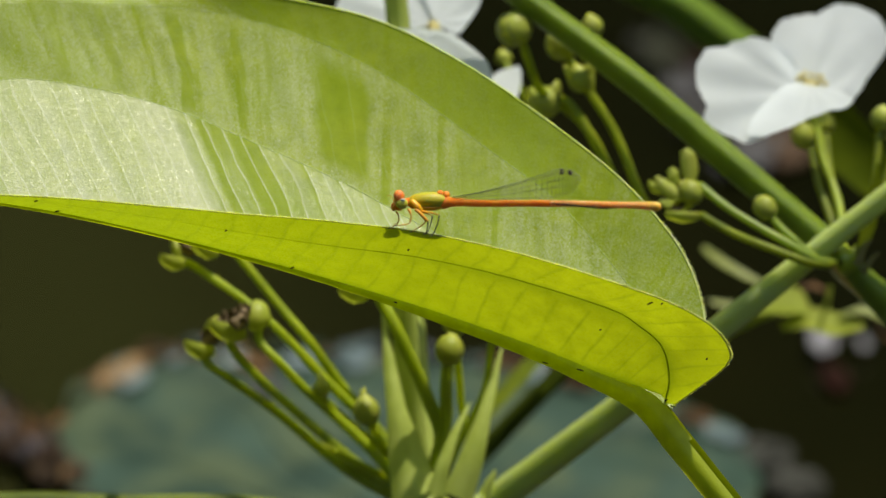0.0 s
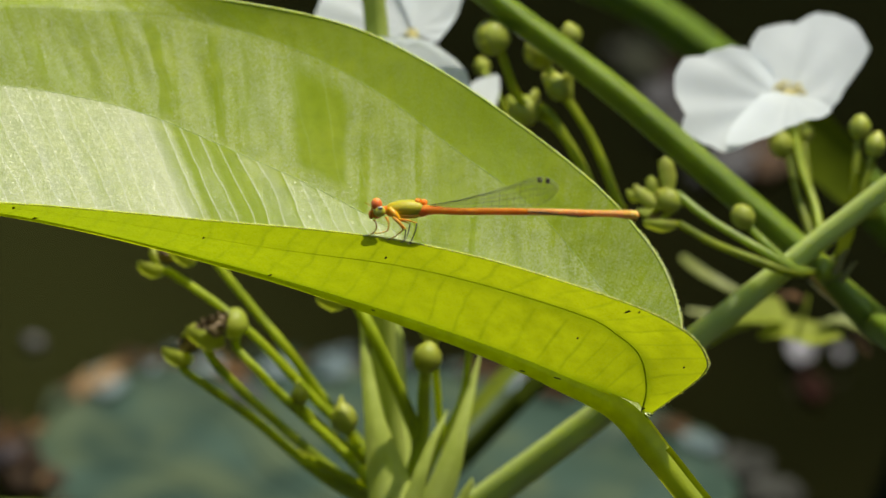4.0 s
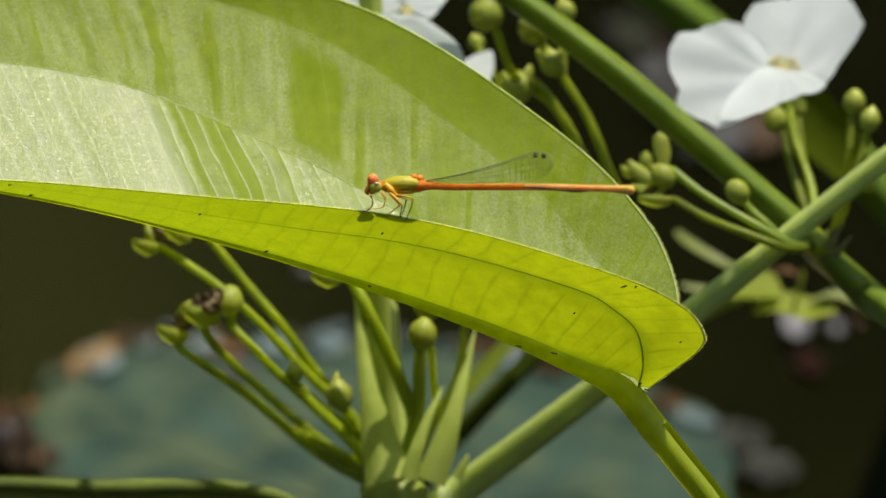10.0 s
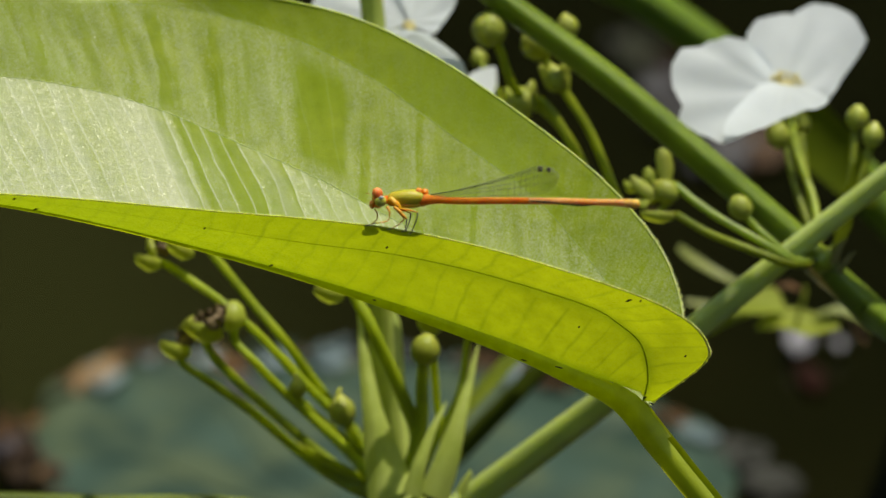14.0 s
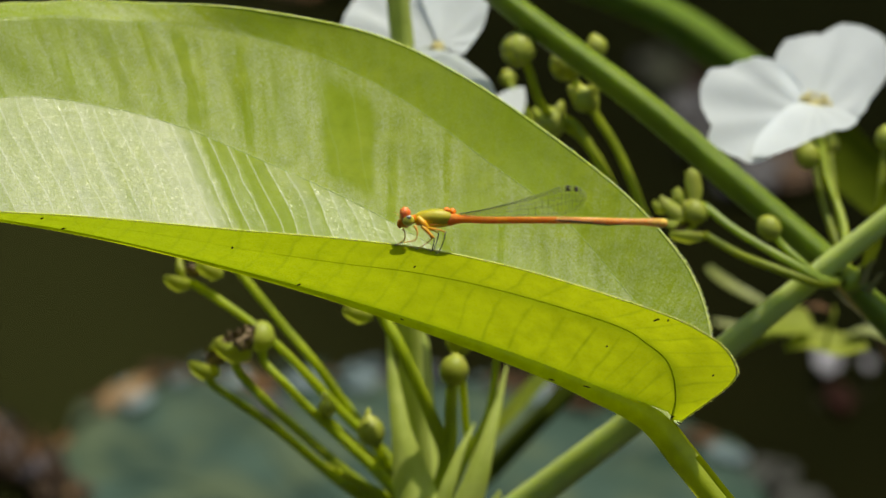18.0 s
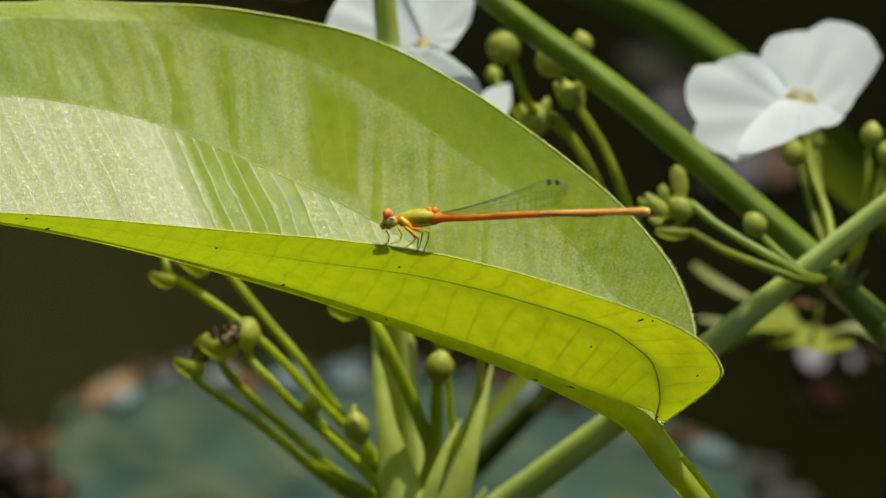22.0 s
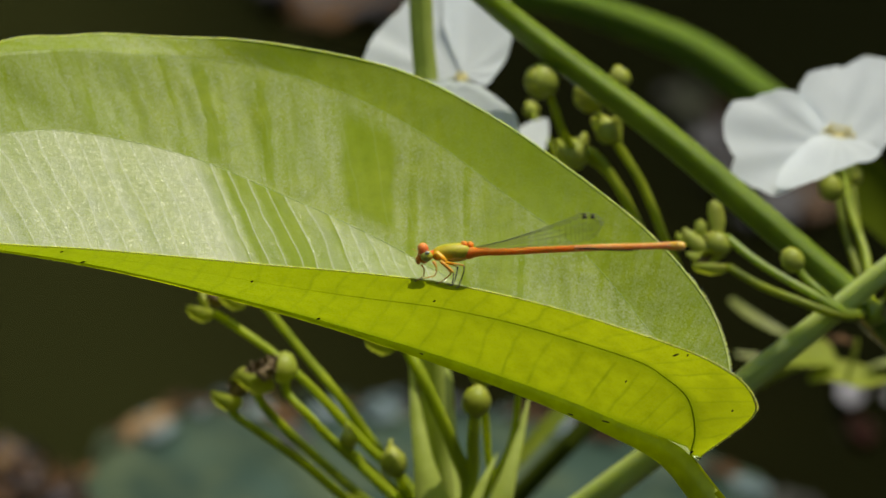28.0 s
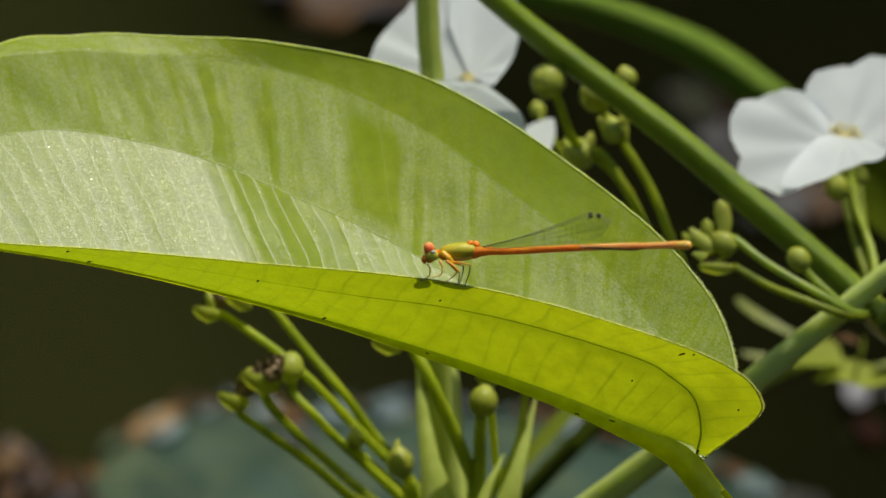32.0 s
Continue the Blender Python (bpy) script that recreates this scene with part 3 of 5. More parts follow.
# unseen tree bank, added so that the water mirrors dark instead of sky
bm = bmesh.new()
rows = []
for j in range(10):
    row = []
    for i in range(120):
        a = 2 * math.pi * i / 120
        r = 14 + 1.2 * noise.noise(Vector((math.cos(a) * 4, math.sin(a) * 4, j * 0.5)))
        top = 11.0 + 2.0 * math.sin(a) + 1.2 * noise.noise(Vector((math.cos(a) * 6, math.sin(a) * 6, 3)))
        row.append(Vector((math.cos(a) * r, math.sin(a) * r, -0.05 + top * j / 9)))
    rows.append(row)
grid_into(bm, rows, close=True)
bank = part("backdrop", bm, BANK)
tagged(bank, "unseen dark green bank of trees, added to darken the pond's reflections", "trees", kind="structure")

# ---- the leaf ----
MID = [(27.7, -8.8, 102.8), (25.0, -8.4, 103.5), (21.5, -7.8, 104.8), (18.1, -7.2, 105.8), (14.7, -6.7, 106.9), (4.5, -4.8, 110.6), (-5.7, -3.1, 113.9), (-16.0, -1.5, 117.0), (-26.2, -0.2, 119.6), (-36.4, 1.0, 121.9), (-46.6, 2.0, 123.9), (-57.5, 2.8, 125.4), (-69.1, 3.4, 126.7), (-82.9, 5.5, 126.5)]
NEAR = [(28.0, -8.5, 103.3), (33.7, -13.5, 111.0), (33.9, -15.5, 115.0), (31.2, -16.4, 118.7), (24.6, -16.7, 122.4), (10.1, -14.2, 126.3), (-1.9, -11.8, 128.1), (-12.7, -11.9, 129.7), (-23.8, -12.4, 131.0), (-34.5, -12.8, 132.3), (-45.2, -12.4, 133.1), (-56.0, -11.2, 133.2), (-68.4, -5.3, 131.7), (-83.0, 4.7, 127.0)]
NEAR_VEIN = [(26.7, -9.0, 103.7), (27.2, -10.3, 107.7), (26.3, -10.9, 112.3), (23.5, -11.3, 115.4), (19.5, -11.7, 118.1), (7.4, -10.2, 121.5), (-3.2, -8.6, 123.3), (-14.1, -8.2, 124.7), (-24.7, -8.0, 126.4), (-35.2, -7.2, 128.0), (-45.8, -6.5, 129.3), (-56.7, -5.1, 129.8), (-68.8, -0.9, 129.2), (-83.0, 5.1, 126.7)]
VEIN_ONE = [(27.8, -8.4, 102.8), (26.7, -7.0, 103.9), (24.3, -4.6, 106.2), (21.1, -2.3, 108.2), (16.8, 0.2, 110.6), (8.0, 3.9, 115.0), (-2.0, 7.3, 119.1), (-12.0, 10.9, 123.4), (-22.6, 14.2, 127.1), (-33.3, 17.1, 130.6), (-43.7, 18.6, 132.7), (-54.0, 18.1, 133.9), (-66.8, 13.6, 132.4), (-83.0, 5.8, 126.5)]
VEIN_TWO = [(27.8, -8.1, 102.7), (29.4, -5.6, 104.7), (27.3, -2.0, 108.1), (25.0, 1.5, 110.8), (21.7, 5.2, 113.6), (14.2, 11.4, 120.4), (4.6, 16.9, 125.8), (-5.8, 22.2, 131.6), (-16.9, 26.1, 135.9), (-28.7, 28.0, 138.4), (-41.1, 27.8, 139.6), (-50.5, 26.8, 140.7), (-63.1, 22.3, 139.4), (-83.0, 6.2, 126.4)]
FAR = [(27.9, -8.0, 102.7), (31.6, -4.3, 106.5), (31.8, -0.6, 109.6), (30.7, 3.8, 113.5), (27.9, 8.3, 117.4), (21.6, 13.7, 122.7), (11.5, 19.4, 128.8), (0.8, 24.4, 134.2), (-10.0, 27.8, 138.0), (-25.1, 29.4, 140.5), (-36.9, 30.5, 140.7), (-48.6, 30.3, 141.0), (-61.7, 26.1, 139.7), (-83.0, 6.6, 126.4)]

LEAF_STEPS = 26
curves = [[p * MM for p in smooth_line(c, LEAF_STEPS)] for c in (NEAR, NEAR_VEIN, MID, VEIN_ONE, VEIN_TWO, FAR)]
N_U = len(curves[0])


KEEL = [(51.5, -62.1, 42.2), (49.0, -46.5, 64.0), (44.0, -28.9, 80.9), (37.3, -19.3, 91.0), (31.4, -13.9, 97.1), (28.3, -11.3, 100.1), (25.2, -9.3, 103.4), (21.8, -8.5, 105.4), (17.4, -7.5, 107.1), (12.3, -6.5, 109.1), (4.5, -5.0, 111.6), (-5.7, -3.2, 114.6), (-16.0, -1.6, 117.4), (-26.2, -0.3, 119.9), (-36.4, 1.0, 122.1), (-46.6, 1.9, 124.0), (-57.5, 2.7, 125.5), (-69.1, 3.3, 126.8), (-82.6, 5.5, 126.5)]
keel_line = [p * MM for p in smooth_line(KEEL, 10)]
keel_girth = [1.85, 1.85, 1.88, 1.92, 1.96, 2.0, 1.95, 1.6, 1.42, 1.22, 1.0, 0.76, 0.56, 0.46, 0.38, 0.3, 0.26, 0.22, 0.15]
girths = [at(keel_girth, i / (len(keel_line) - 1)) * MM for i in range(len(keel_line))]


def keel_width(i):
    """Girth of the midrib beside station i of the leaf's curves."""
    p = curves[2][i]
    k = min(range(len(keel_line)), key=lambda n: (keel_line[n] - p).length_squared)
    return girths[k]


keel_half = [keel_width(i) for i in range(N_U)]


def zone_relief(u, zone, s):
    """Puckers of the blade between its veins, in mm; u runs in stations along the leaf."""
    env = math.sin(math.pi * s)
    if zone == 3:
        x = (u - 1.1 * s) * 4.4
        return env * (0.04 * abs(math.sin(math.pi * x)) + 0.07 * noise.noise(Vector((x * 1.3, 3.1, s * 0.6))))
    if zone == 4:
        x = (u - 0.9 * s) * 2.1
        return env * (0.34 * noise.noise(Vector((x, 7.7, s * 0.7))) + 0.12 * noise.noise(Vector((x * 2.6, 1.7, s * 0.5))))
    if zone == 5:
        return env * 0.10 * noise.noise(Vector((u * 1.5, 2.2, s)))
    x = u * 2.0
    return env * 0.035 * (abs(math.sin(math.pi * x)) - 0.5)


def leaf_point(i, zone, s):
    """A point of the blade: i along, zone between two ribs, s across it."""
    a, b = curves[zone][i], curves[zone + 1][i]
    lo = curves[max(zone - 1, 0)][i]
    hi = curves[min(zone + 2, 5)][i]
    if zone == 1:
        b = b + (a - b) * min(0.45, keel_half[i] / max((a - b).length, 1e-6))
    if zone == 2:
        a = a + (b - a) * min(0.45, keel_half[i] / max((b - a).length, 1e-6))
    p = a.lerp(b, s)
    # soften the kinks at the veins
    if zone in (3, 4):
        bend = (b - a) * 0.5
        p = p + Vector((0, 0, -1)) * (0.05 * bend.length * math.sin(math.pi * s))
    return p


leaf = thing("leaf", V((35.1, -15.7, 93.7)), "bright yellow-green cupped leaf on a thick petiole, backlit by the sun", "leaf")
bm = bmesh.new()
cols = []
zone_steps = (8, 12, 22, 26, 12)
for i in range(N_U):
    col = []
    u = i / LEAF_STEPS
    for zone, count in enumerate(zone_steps):
        for k in range(count + (zone in (1, 4))):
            col.append((leaf_point(i, zone, k / count), zone + 1, k / count, u))
    cols.append(col)
rows = []
for i, col in enumerate(cols):
    row = []
    for k, (p, zone, s, u) in enumerate(col):
        k0, k1 = max(k - 1, 0), min(k + 1, len(col) - 1)
        i0, i1 = max(i - 1, 0), min(i + 1, N_U - 1)
        nrm = (cols[i][k1][0] - cols[i][k0][0]).cross(cols[i1][k][0] - cols[i0][k][0])
        if nrm.length > 0:
            nrm.normalize()
        fade = min(1.0, u / 1.5) * min(1.0, (13 - u) / 1.5)
        row.append(p + nrm * (zone_relief(u, zone, s) * MM * fade))
    rows.append(row)
grid_into(bm, rows)
bm.verts.index_update()
layer = bm.loops.layers.uv.new("blade")
width = len(cols[0])
for face in bm.faces:
    for loop in face.loops:
        i, k = divmod(loop.vert.index, width)
        _, zone, across, u = cols[i][k]
        loop[layer].uv = (u, zone - 1 + across)
# the blade is open where it clasps the midrib
gap = sum(zone_steps[:2])
bmesh.ops.delete(bm, geom=[f for f in bm.faces if min(v.index % width for v in f.verts) == gap], context="FACES_ONLY")
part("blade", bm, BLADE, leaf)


def leaf_line(j, start, end, lift=0.0):
    return [curves[j][i] + Vector((0, 0, lift * MM)) for i in range(start, end, 4)]


def margin_hairs(bm, edge, inner):
    """Short stiff hairs that stand out from the leaf's edge."""
    for i in range(3, len(edge) - 3):
        for k in range(1 if i > 110 else 3):
            share = random.random()
            p = edge[i].lerp(edge[i + 1], share)
            out = p - inner[i].lerp(inner[i + 1], share)
            if out.length < 1e-6:
                continue
            out = out.normalized() + Vector((random.uniform(-0.3, 0.3), random.uniform(-0.3, 0.3), random.uniform(-0.25, 0.25)))
            tube_into(bm, [p, p + out.normalized() * random.uniform(0.12, 0.28 if i > 110 else 0.46) * MM], [0.065 * MM, 0.015 * MM], 4)


bm = bmesh.new()
tube_into(bm, curves[0], [random.uniform(0.09, 0.105) * MM for _ in range(N_U)], 6)
margin_hairs(bm, curves[0], curves[1])
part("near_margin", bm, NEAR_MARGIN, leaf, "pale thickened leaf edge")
bm = bmesh.new()
tube_into(bm, curves[5], [random.uniform(0.10, 0.12) * MM for _ in range(N_U)], 6)
margin_hairs(bm, curves[5], curves[4])
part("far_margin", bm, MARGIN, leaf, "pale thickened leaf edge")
bm = bmesh.new()
SIDES = 20
tube_into(bm, [V((56.9, -2.5, -20.0))] + keel_line, [1.9 * MM] + girths, SIDES, section=lambda a: 1 + 0.03 * math.cos(5 * a))
bm.verts.index_update()
layer = bm.loops.layers.uv.new("along")
for face in bm.faces:
    for loop in face.loops:
        loop[layer].uv = (max(0.0, min(1.0, (loop.vert.index // SIDES - 34) / 26)), 0)
bmesh.ops.recalc_face_normals(bm, faces=bm.faces)
# under the blade the midrib is a channel, open upwards
bmesh.ops.delete(bm, geom=[f for f in bm.faces if f.normal.dot(VIEW_UP) > 0.4], context="FACES_ONLY")
part("midrib", bm, MIDRIB, leaf, "thick petiole that runs on as the keeled midrib")
for j, rad in ((1, 0.06), (3, 0.05), (4, 0.035)):
    bm = bmesh.new()
    tube_into(bm, [p + AWAY * (-0.03 * MM if j == 1 else 0) for p in leaf_line(j, 0, N_U)], [rad * 2.0 * MM, rad * MM, rad * (0.15 if j == 1 else 0.6) * MM, rad * (0.05 if j == 1 else 0.4) * MM], 6)
    part("lateral_vein", bm, RIB if j == 1 else VEIN, leaf)
for q, length in (((12.3, -8.6, 109.0), 0.8), ((16.5, -9.3, 108.4), 1.0), ((27.6, -12.6, 105.2), 0.7), ((-5.7, -4.2, 114.9), 0.5)):
    part("speck", blob(q, (Vector((length * 0.5, 0, -length * 0.15)), Vector((0, 0.08, 0)), Vector((0, 0, 0.1))), 8, 5), SPECK, leaf, "small black speck")
for u, s, length in ((3.87, 0.10, 1.0), (3.80, 0.06, 0.3), (6.15, 0.32, 0.35), (7.25, 0.97, 0.6), (10.0, 0.85, 0.8), (10.3, 0.3, 0.5), (8.15, 0.4, 0.35), (3.9, 0.62, 0.3), (1.5, 0.15, 0.3), (0.25, 0.6, 0.5)):
    q = rows[int(u * LEAF_STEPS)][int(s * 20)] / MM
    part("speck", blob(q + Vector((0, -0.15, 0)), (Vector((length * 0.5, 0, length * 0.2)), Vector((0, 0.08, 0)), Vector((0, 0, 0.14))), 8, 5), SPECK, leaf, "small black speck")

part("dew_drop", blob((-25.2, 20.9, 131.5), (RIGHT * 0.3, AWAY * 0.16, VIEW_UP * 0.3), 14, 8), DEW, leaf, "clear water drop on the blade")

# ---- plant pieces ----
def petal_mesh(centre, length, width, half=60, cup=0.0, curl=0.0, ruffle=0.0, seed=0, notch=0.05, rings=16, spokes=28):
    """A fan-shaped petal or sepal: length and width are vectors (mm) from its base."""
    c, L, W = Vector(centre), Vector(length), Vector(width)
    N = L.cross(W).normalized()
    size = L.length
    rows = []
    for j in range(rings + 1):
        r = j / rings
        row = []
        for i in range(spokes + 1):
            a = -1 + 2 * i / spokes
            th = radians(half) * a * (0.9 + 0.1 * min(1, r * 1.6))
            edge = 1 + notch * noise.noise(Vector((a * 3.1, seed * 1.7, 0.3))) + notch * 0.8 * noise.noise(Vector((a * 9, seed, 2))) - 0.16 * abs(a) ** 5
            edge -= notch * 1.4 * math.exp(-(a * 7 + noise.noise(Vector((seed, 4, 1)))) ** 2)
            q = L * (r * edge * math.cos(th)) + W * (r * edge * math.sin(th))
            h = cup * (r * math.sin(th)) ** 2 + curl * r * r
            h += ruffle * r * r * noise.noise(Vector((a * 2.6, r * 1.8, seed * 3.3)))
            h += ruffle * 0.05 * r * math.sin(a * 17 + seed) * (1 - 0.5 * r)
            row.append((c + q + N * (h * size)) * MM)
        rows.append(row)
    return grid_into(bmesh.new(), rows)


def three_lobed(a):
    return 1 + 0.14 * math.cos(3 * a) + 0.035 * math.cos(9 * a)


def bract_mesh(points, widths, hollow=0.3, side=(1, 0, 0)):
    """A tapering, channelled bract along points (mm); widths are half widths, evenly spaced."""
    line = smooth_line(points, 8)
    rows = []
    n = len(line)
    for i, p in enumerate(line):
        d = (line[min(i + 1, n - 1)] - line[max(i - 1, 0)]).normalized()
        s = Vector(side) - d * Vector(side).dot(d)
        s.normalize()
        up = s.cross(d)
        w = at(widths, i / (n - 1))
        rows.append([(p + s * (w * a) + up * (hollow * w * (1 - a * a))) * MM for a in (-1, -0.8, -0.5, -0.2, 0, 0.2, 0.5, 0.8, 1)])
    return grid_into(bmesh.new(), rows)



def pedicel(stalk, points, radii=(0.55, 0.5, 0.6), mat=None):
    return part("pedicel", tube(points, radii, 9, 8), mat or STEM, stalk)


def bud_on(ped, place, axis, r, tip=0.15, stretch=1.1, lobes=True):
    """A round closed bud: three sepals wrapped round a ball, and its little tip."""
    b, c, a = frame_of(axis)
    body = part("bud", blob(place, (b * r, c * r, a * r * stretch), 20, 12, tip, 0.06, r * 7), BUD, ped)
    if lobes:
        for k in range(3):
            th = 2 * math.pi * k / 3 + r
            d = b * math.cos(th) + c * math.sin(th)
            w = a.cross(d)
            rows = []
            for j in range(9):
                s = j / 8
                ph = -1.2 + 2.45 * s
                wide = 0.95 * math.cos(ph * 0.98) + 0.02
                row = []
                for i in range(9):
                    q = -1 + i / 4
                    v = (d * math.cos(q * wide) + w * math.sin(q * wide)) * math.cos(ph)
                    row.append((Vector(place) + (v * (r * 1.05) + a * (math.sin(ph) * r * stretch * 1.06))) * MM)
                rows.append(row)
            part("bud_sepal", grid_into(bmesh.new(), rows), SEPAL, ped)
    return body


def bowl(ped, centre, along, across, opening):
    """A boat-shaped sepal: along and across are its half length and half width, opening its depth."""
    c, L, W, O = Vector(centre), Vector(along), Vector(across), Vector(opening)
    rows = []
    for j in range(9):
        th = max(0.03, math.pi * 0.63 * j / 8)
        row = []
        for i in range(20):
            ph = 2 * math.pi * i / 20
            d = L * math.cos(ph) + W * math.sin(ph)
            wob = 1 + 0.07 * noise.noise(d * 0.8 + c)
            row.append((c + d * (math.sin(th) * wob) - O * (math.cos(th) * (0.82 - 0.1 * math.cos(ph) ** 2))) * MM)
        rows.append(row)
    return part("sepal", grid_into(bmesh.new(), rows, close=True), SEPAL, ped)


def dried(ped, place, size, seed):
    bm = blob(place, (RIGHT * size * 0.7, AWAY * size * 0.7, VIEW_UP * size * 0.6), 16, 10, 0, 0.9, seed)
    for k in range(7):
        th = k * 2.4 + seed
        out = (RIGHT * math.cos(th) + VIEW_UP * (0.35 + 0.75 * math.sin(th)) - AWAY * 0.5 * math.sin(k * 1.7)) * size * (0.9 + 0.25 * math.sin(k * 3.1))
        side = out.cross(AWAY + RIGHT * 0.3 * math.cos(th)).normalized() * size * 0.6
        leaf_bm = petal_mesh(Vector(place), out, side, 60, 0.5 * math.sin(k + seed), 0.3, 0.9, seed + k, 0.3, 8, 10)
        scrap_mesh = bpy.data.meshes.new("scrap")
        leaf_bm.to_mesh(scrap_mesh)
        leaf_bm.free()
        bm.from_mesh(scrap_mesh)
        bpy.data.meshes.remove(scrap_mesh)
    return part("dried_petals", bm, DRIED, ped, "shrivelled brown dried petals")


def shaped_petal(centre, normal, start, end, reach, cup=0.0, ruffle=0.5, seed=0, rings=22, spokes=60):
    """A petal in the plane across normal: reach (mm) by angle, from start to end degrees as the viewer sees them."""
    c, N = Vector(centre), Vector(normal).normalized()
    away = N.dot(AWAY)
    size = max(reach)
    rows = []
    for j in range(rings + 1):
        r = j / rings
        row = []
        for i in range(spokes + 1):
            share = i / spokes
            th = radians(start + (end - start) * share)
            d = RIGHT * math.cos(th) + VIEW_UP * math.sin(th)
            edge = at(reach, share) * (1 + 0.022 * noise.noise(Vector((share * 23, seed, 2))) + 0.03 * noise.noise(Vector((share * 9, seed, 7))))
            q = (d - AWAY * (d.dot(N) / away)) * (r * edge)
            h = cup * (r * edge / size) ** 2 * size
            h += ruffle * r * r * noise.noise(Vector((share * 3.4, r * 1.7, seed * 3.3)))
            h += 0.15 * ruffle * r * math.sin(share * 31 + seed + 1.5 * noise.noise(Vector((share * 4, seed, 5))))
            h -= 0.35 * ruffle * r * (1 - r) * math.exp(-((share - 0.5) * 9) ** 2)
            row.append((c + q + N * h) * MM)
        rows.append(row)
    return grid_into(bmesh.new(), rows)


def flower(stalk, centre, petals, normal, ped_points, disc=1.0):
    ped = pedicel(stalk, ped_points, (0.6, 0.5, 0.7))
    for base, facing, start, end, reach, cup, ruffle, seed in petals:
        part("petal", shaped_petal(base, facing, start, end, reach, cup, ruffle, seed), PETAL, ped, "thin crinkled white petal")
    b, c, a = frame_of(normal)
    for k in range(24):
        th = 2 * math.pi * k / 24 + 0.1 * math.sin(k * 5.1)
        d = b * math.cos(th) + c * math.sin(th)
        p0 = Vector(centre) + d * 0.6 * disc
        p1 = Vector(centre) + (d * (2.2 + 0.25 * math.sin(k * 2.3)) + a * 0.9) * disc
        bm = tube([p0, p0.lerp(p1, 0.5) + a * 0.3, p1], [0.12, 0.10], 5, 3)
        tube_into(bm, [p1 * MM, (p1 + (d * 0.35 + a * 0.3) * disc) * MM], [0.30 * disc * MM, 0.22 * disc * MM], 6)
        part("stamen", bm, STAMEN, ped, "pale yellow stamen")
    part("pistil", blob(Vector(centre) + a * 0.3, (b * 1.7 * disc, c * 1.7 * disc, a * 0.6 * disc), 18, 8, 0, 0.2, 3), STAMEN, ped, "pale yellow pistil")
    for k in range(3):
        th = 2 * math.pi * k / 3 + 0.5
        d = b * math.cos(th) + c * math.sin(th)
        part("sepal", petal_mesh(Vector(centre) - a * 0.9, d * 2.4 - a * 2.8, a.cross(d) * 2.2, 60, 0.3, 0, 0.03, k, 0.03, 8, 12), SEPAL, ped)
    return ped


# ---- the damselfly ----
fly = thing("damselfly", V((-2.2, -10.9, 128.3)), "orange damselfly with yellow-green thorax, perched on the leaf edge", "damselfly")
HEAD_C = Vector((-5.25, -10.69, 131.59))
head = part("head", blob(HEAD_C, (AWAY * 1.5, RIGHT * 0.72, VIEW_UP * 0.95), 18, 12, 0, 0.08, 2), ORANGE, fly, "orange head")
part("face", blob((-5.85, -10.89, 131.19), (AWAY * 1.0, RIGHT * 0.36, VIEW_UP * 0.55), 12, 8, 0, 0.1, 4), RED, head, "orange-red face")
for side in (-1, 1):
    eye_c = HEAD_C + AWAY * 1.25 * side + RIGHT * 0.38 - VIEW_UP * 0.08
    part("eye", blob(eye_c, (AWAY * 0.72, RIGHT * 0.74, VIEW_UP * 0.66), 16, 10), EYE_GREEN, head, "yellow-green lower eye")
    part("eye_cap", blob(eye_c + VIEW_UP * 0.88 - RIGHT * 0.34, (AWAY * 0.66, RIGHT * 0.66, VIEW_UP * 0.74), 16, 10, 0, 0.12, 6), CAP, head, "red upper half of the eye")
    part("eye_glint", blob(eye_c - AWAY * 0.62 + RIGHT * 0.12 + VIEW_UP * 0.42, (AWAY * 0.2, RIGHT * 0.34, VIEW_UP * 0.17), 10, 6), EYE_GLINT, head, "white glint on the eye, painted as a pale patch")
    part("antenna", tube([HEAD_C - RIGHT * 0.6 + AWAY * 0.4 * side + VIEW_UP * 0.3, HEAD_C - RIGHT * 1.0 + AWAY * 0.8 * side + VIEW_UP * 0.8, HEAD_C - RIGHT * 1.4 + AWAY * 1.0 * side + VIEW_UP * 0.9], [0.035, 0.015], 5, 3), LEG, head)
part("neck", tube([(-4.65, -10.69, 131.69), (-4.15, -10.69, 131.69), (-3.65, -10.69, 131.69)], [0.45, 0.5, 0.7], 10, 4), ORANGE, fly)
part("thorax", blob((-1.65, -10.59, 131.89), (AWAY * 1.15, VIEW_UP * 1.0 - RIGHT * 0.25, RIGHT * 2.5 + VIEW_UP * 0.12), 20, 14, 0, 0.08, 5), YELLOW, fly, "yellow-green thorax")
part("thorax_front", blob((-3.55, -10.69, 131.59), (AWAY * 1.0, VIEW_UP * 0.72, RIGHT * 0.62), 14, 10, 0, 0.08, 3), HIP, fly, "orange front of the thorax")
part("thorax_stripe", tube([(-3.75, -11.39, 132.29), (-3.05, -11.89, 131.69), (-2.55, -11.89, 130.89)], [0.3, 0.42, 0.34], 8, 5), HIP, fly, "orange stripe on the thorax")
part("thorax_keel", blob((-1.65, -10.99, 131.09), (AWAY * 0.8, VIEW_UP * 0.36, RIGHT * 1.7), 14, 8), HIP, fly, "amber underside of the thorax")
for root in ((-0.35, -10.19, 132.59), (0.35, -10.29, 132.49)):
    part("wing_root", blob(root, (AWAY * 0.7, RIGHT * 0.46, VIEW_UP * 0.42), 12, 8, 0, 0.25, root[0]), RED, fly, "red-orange wing base")
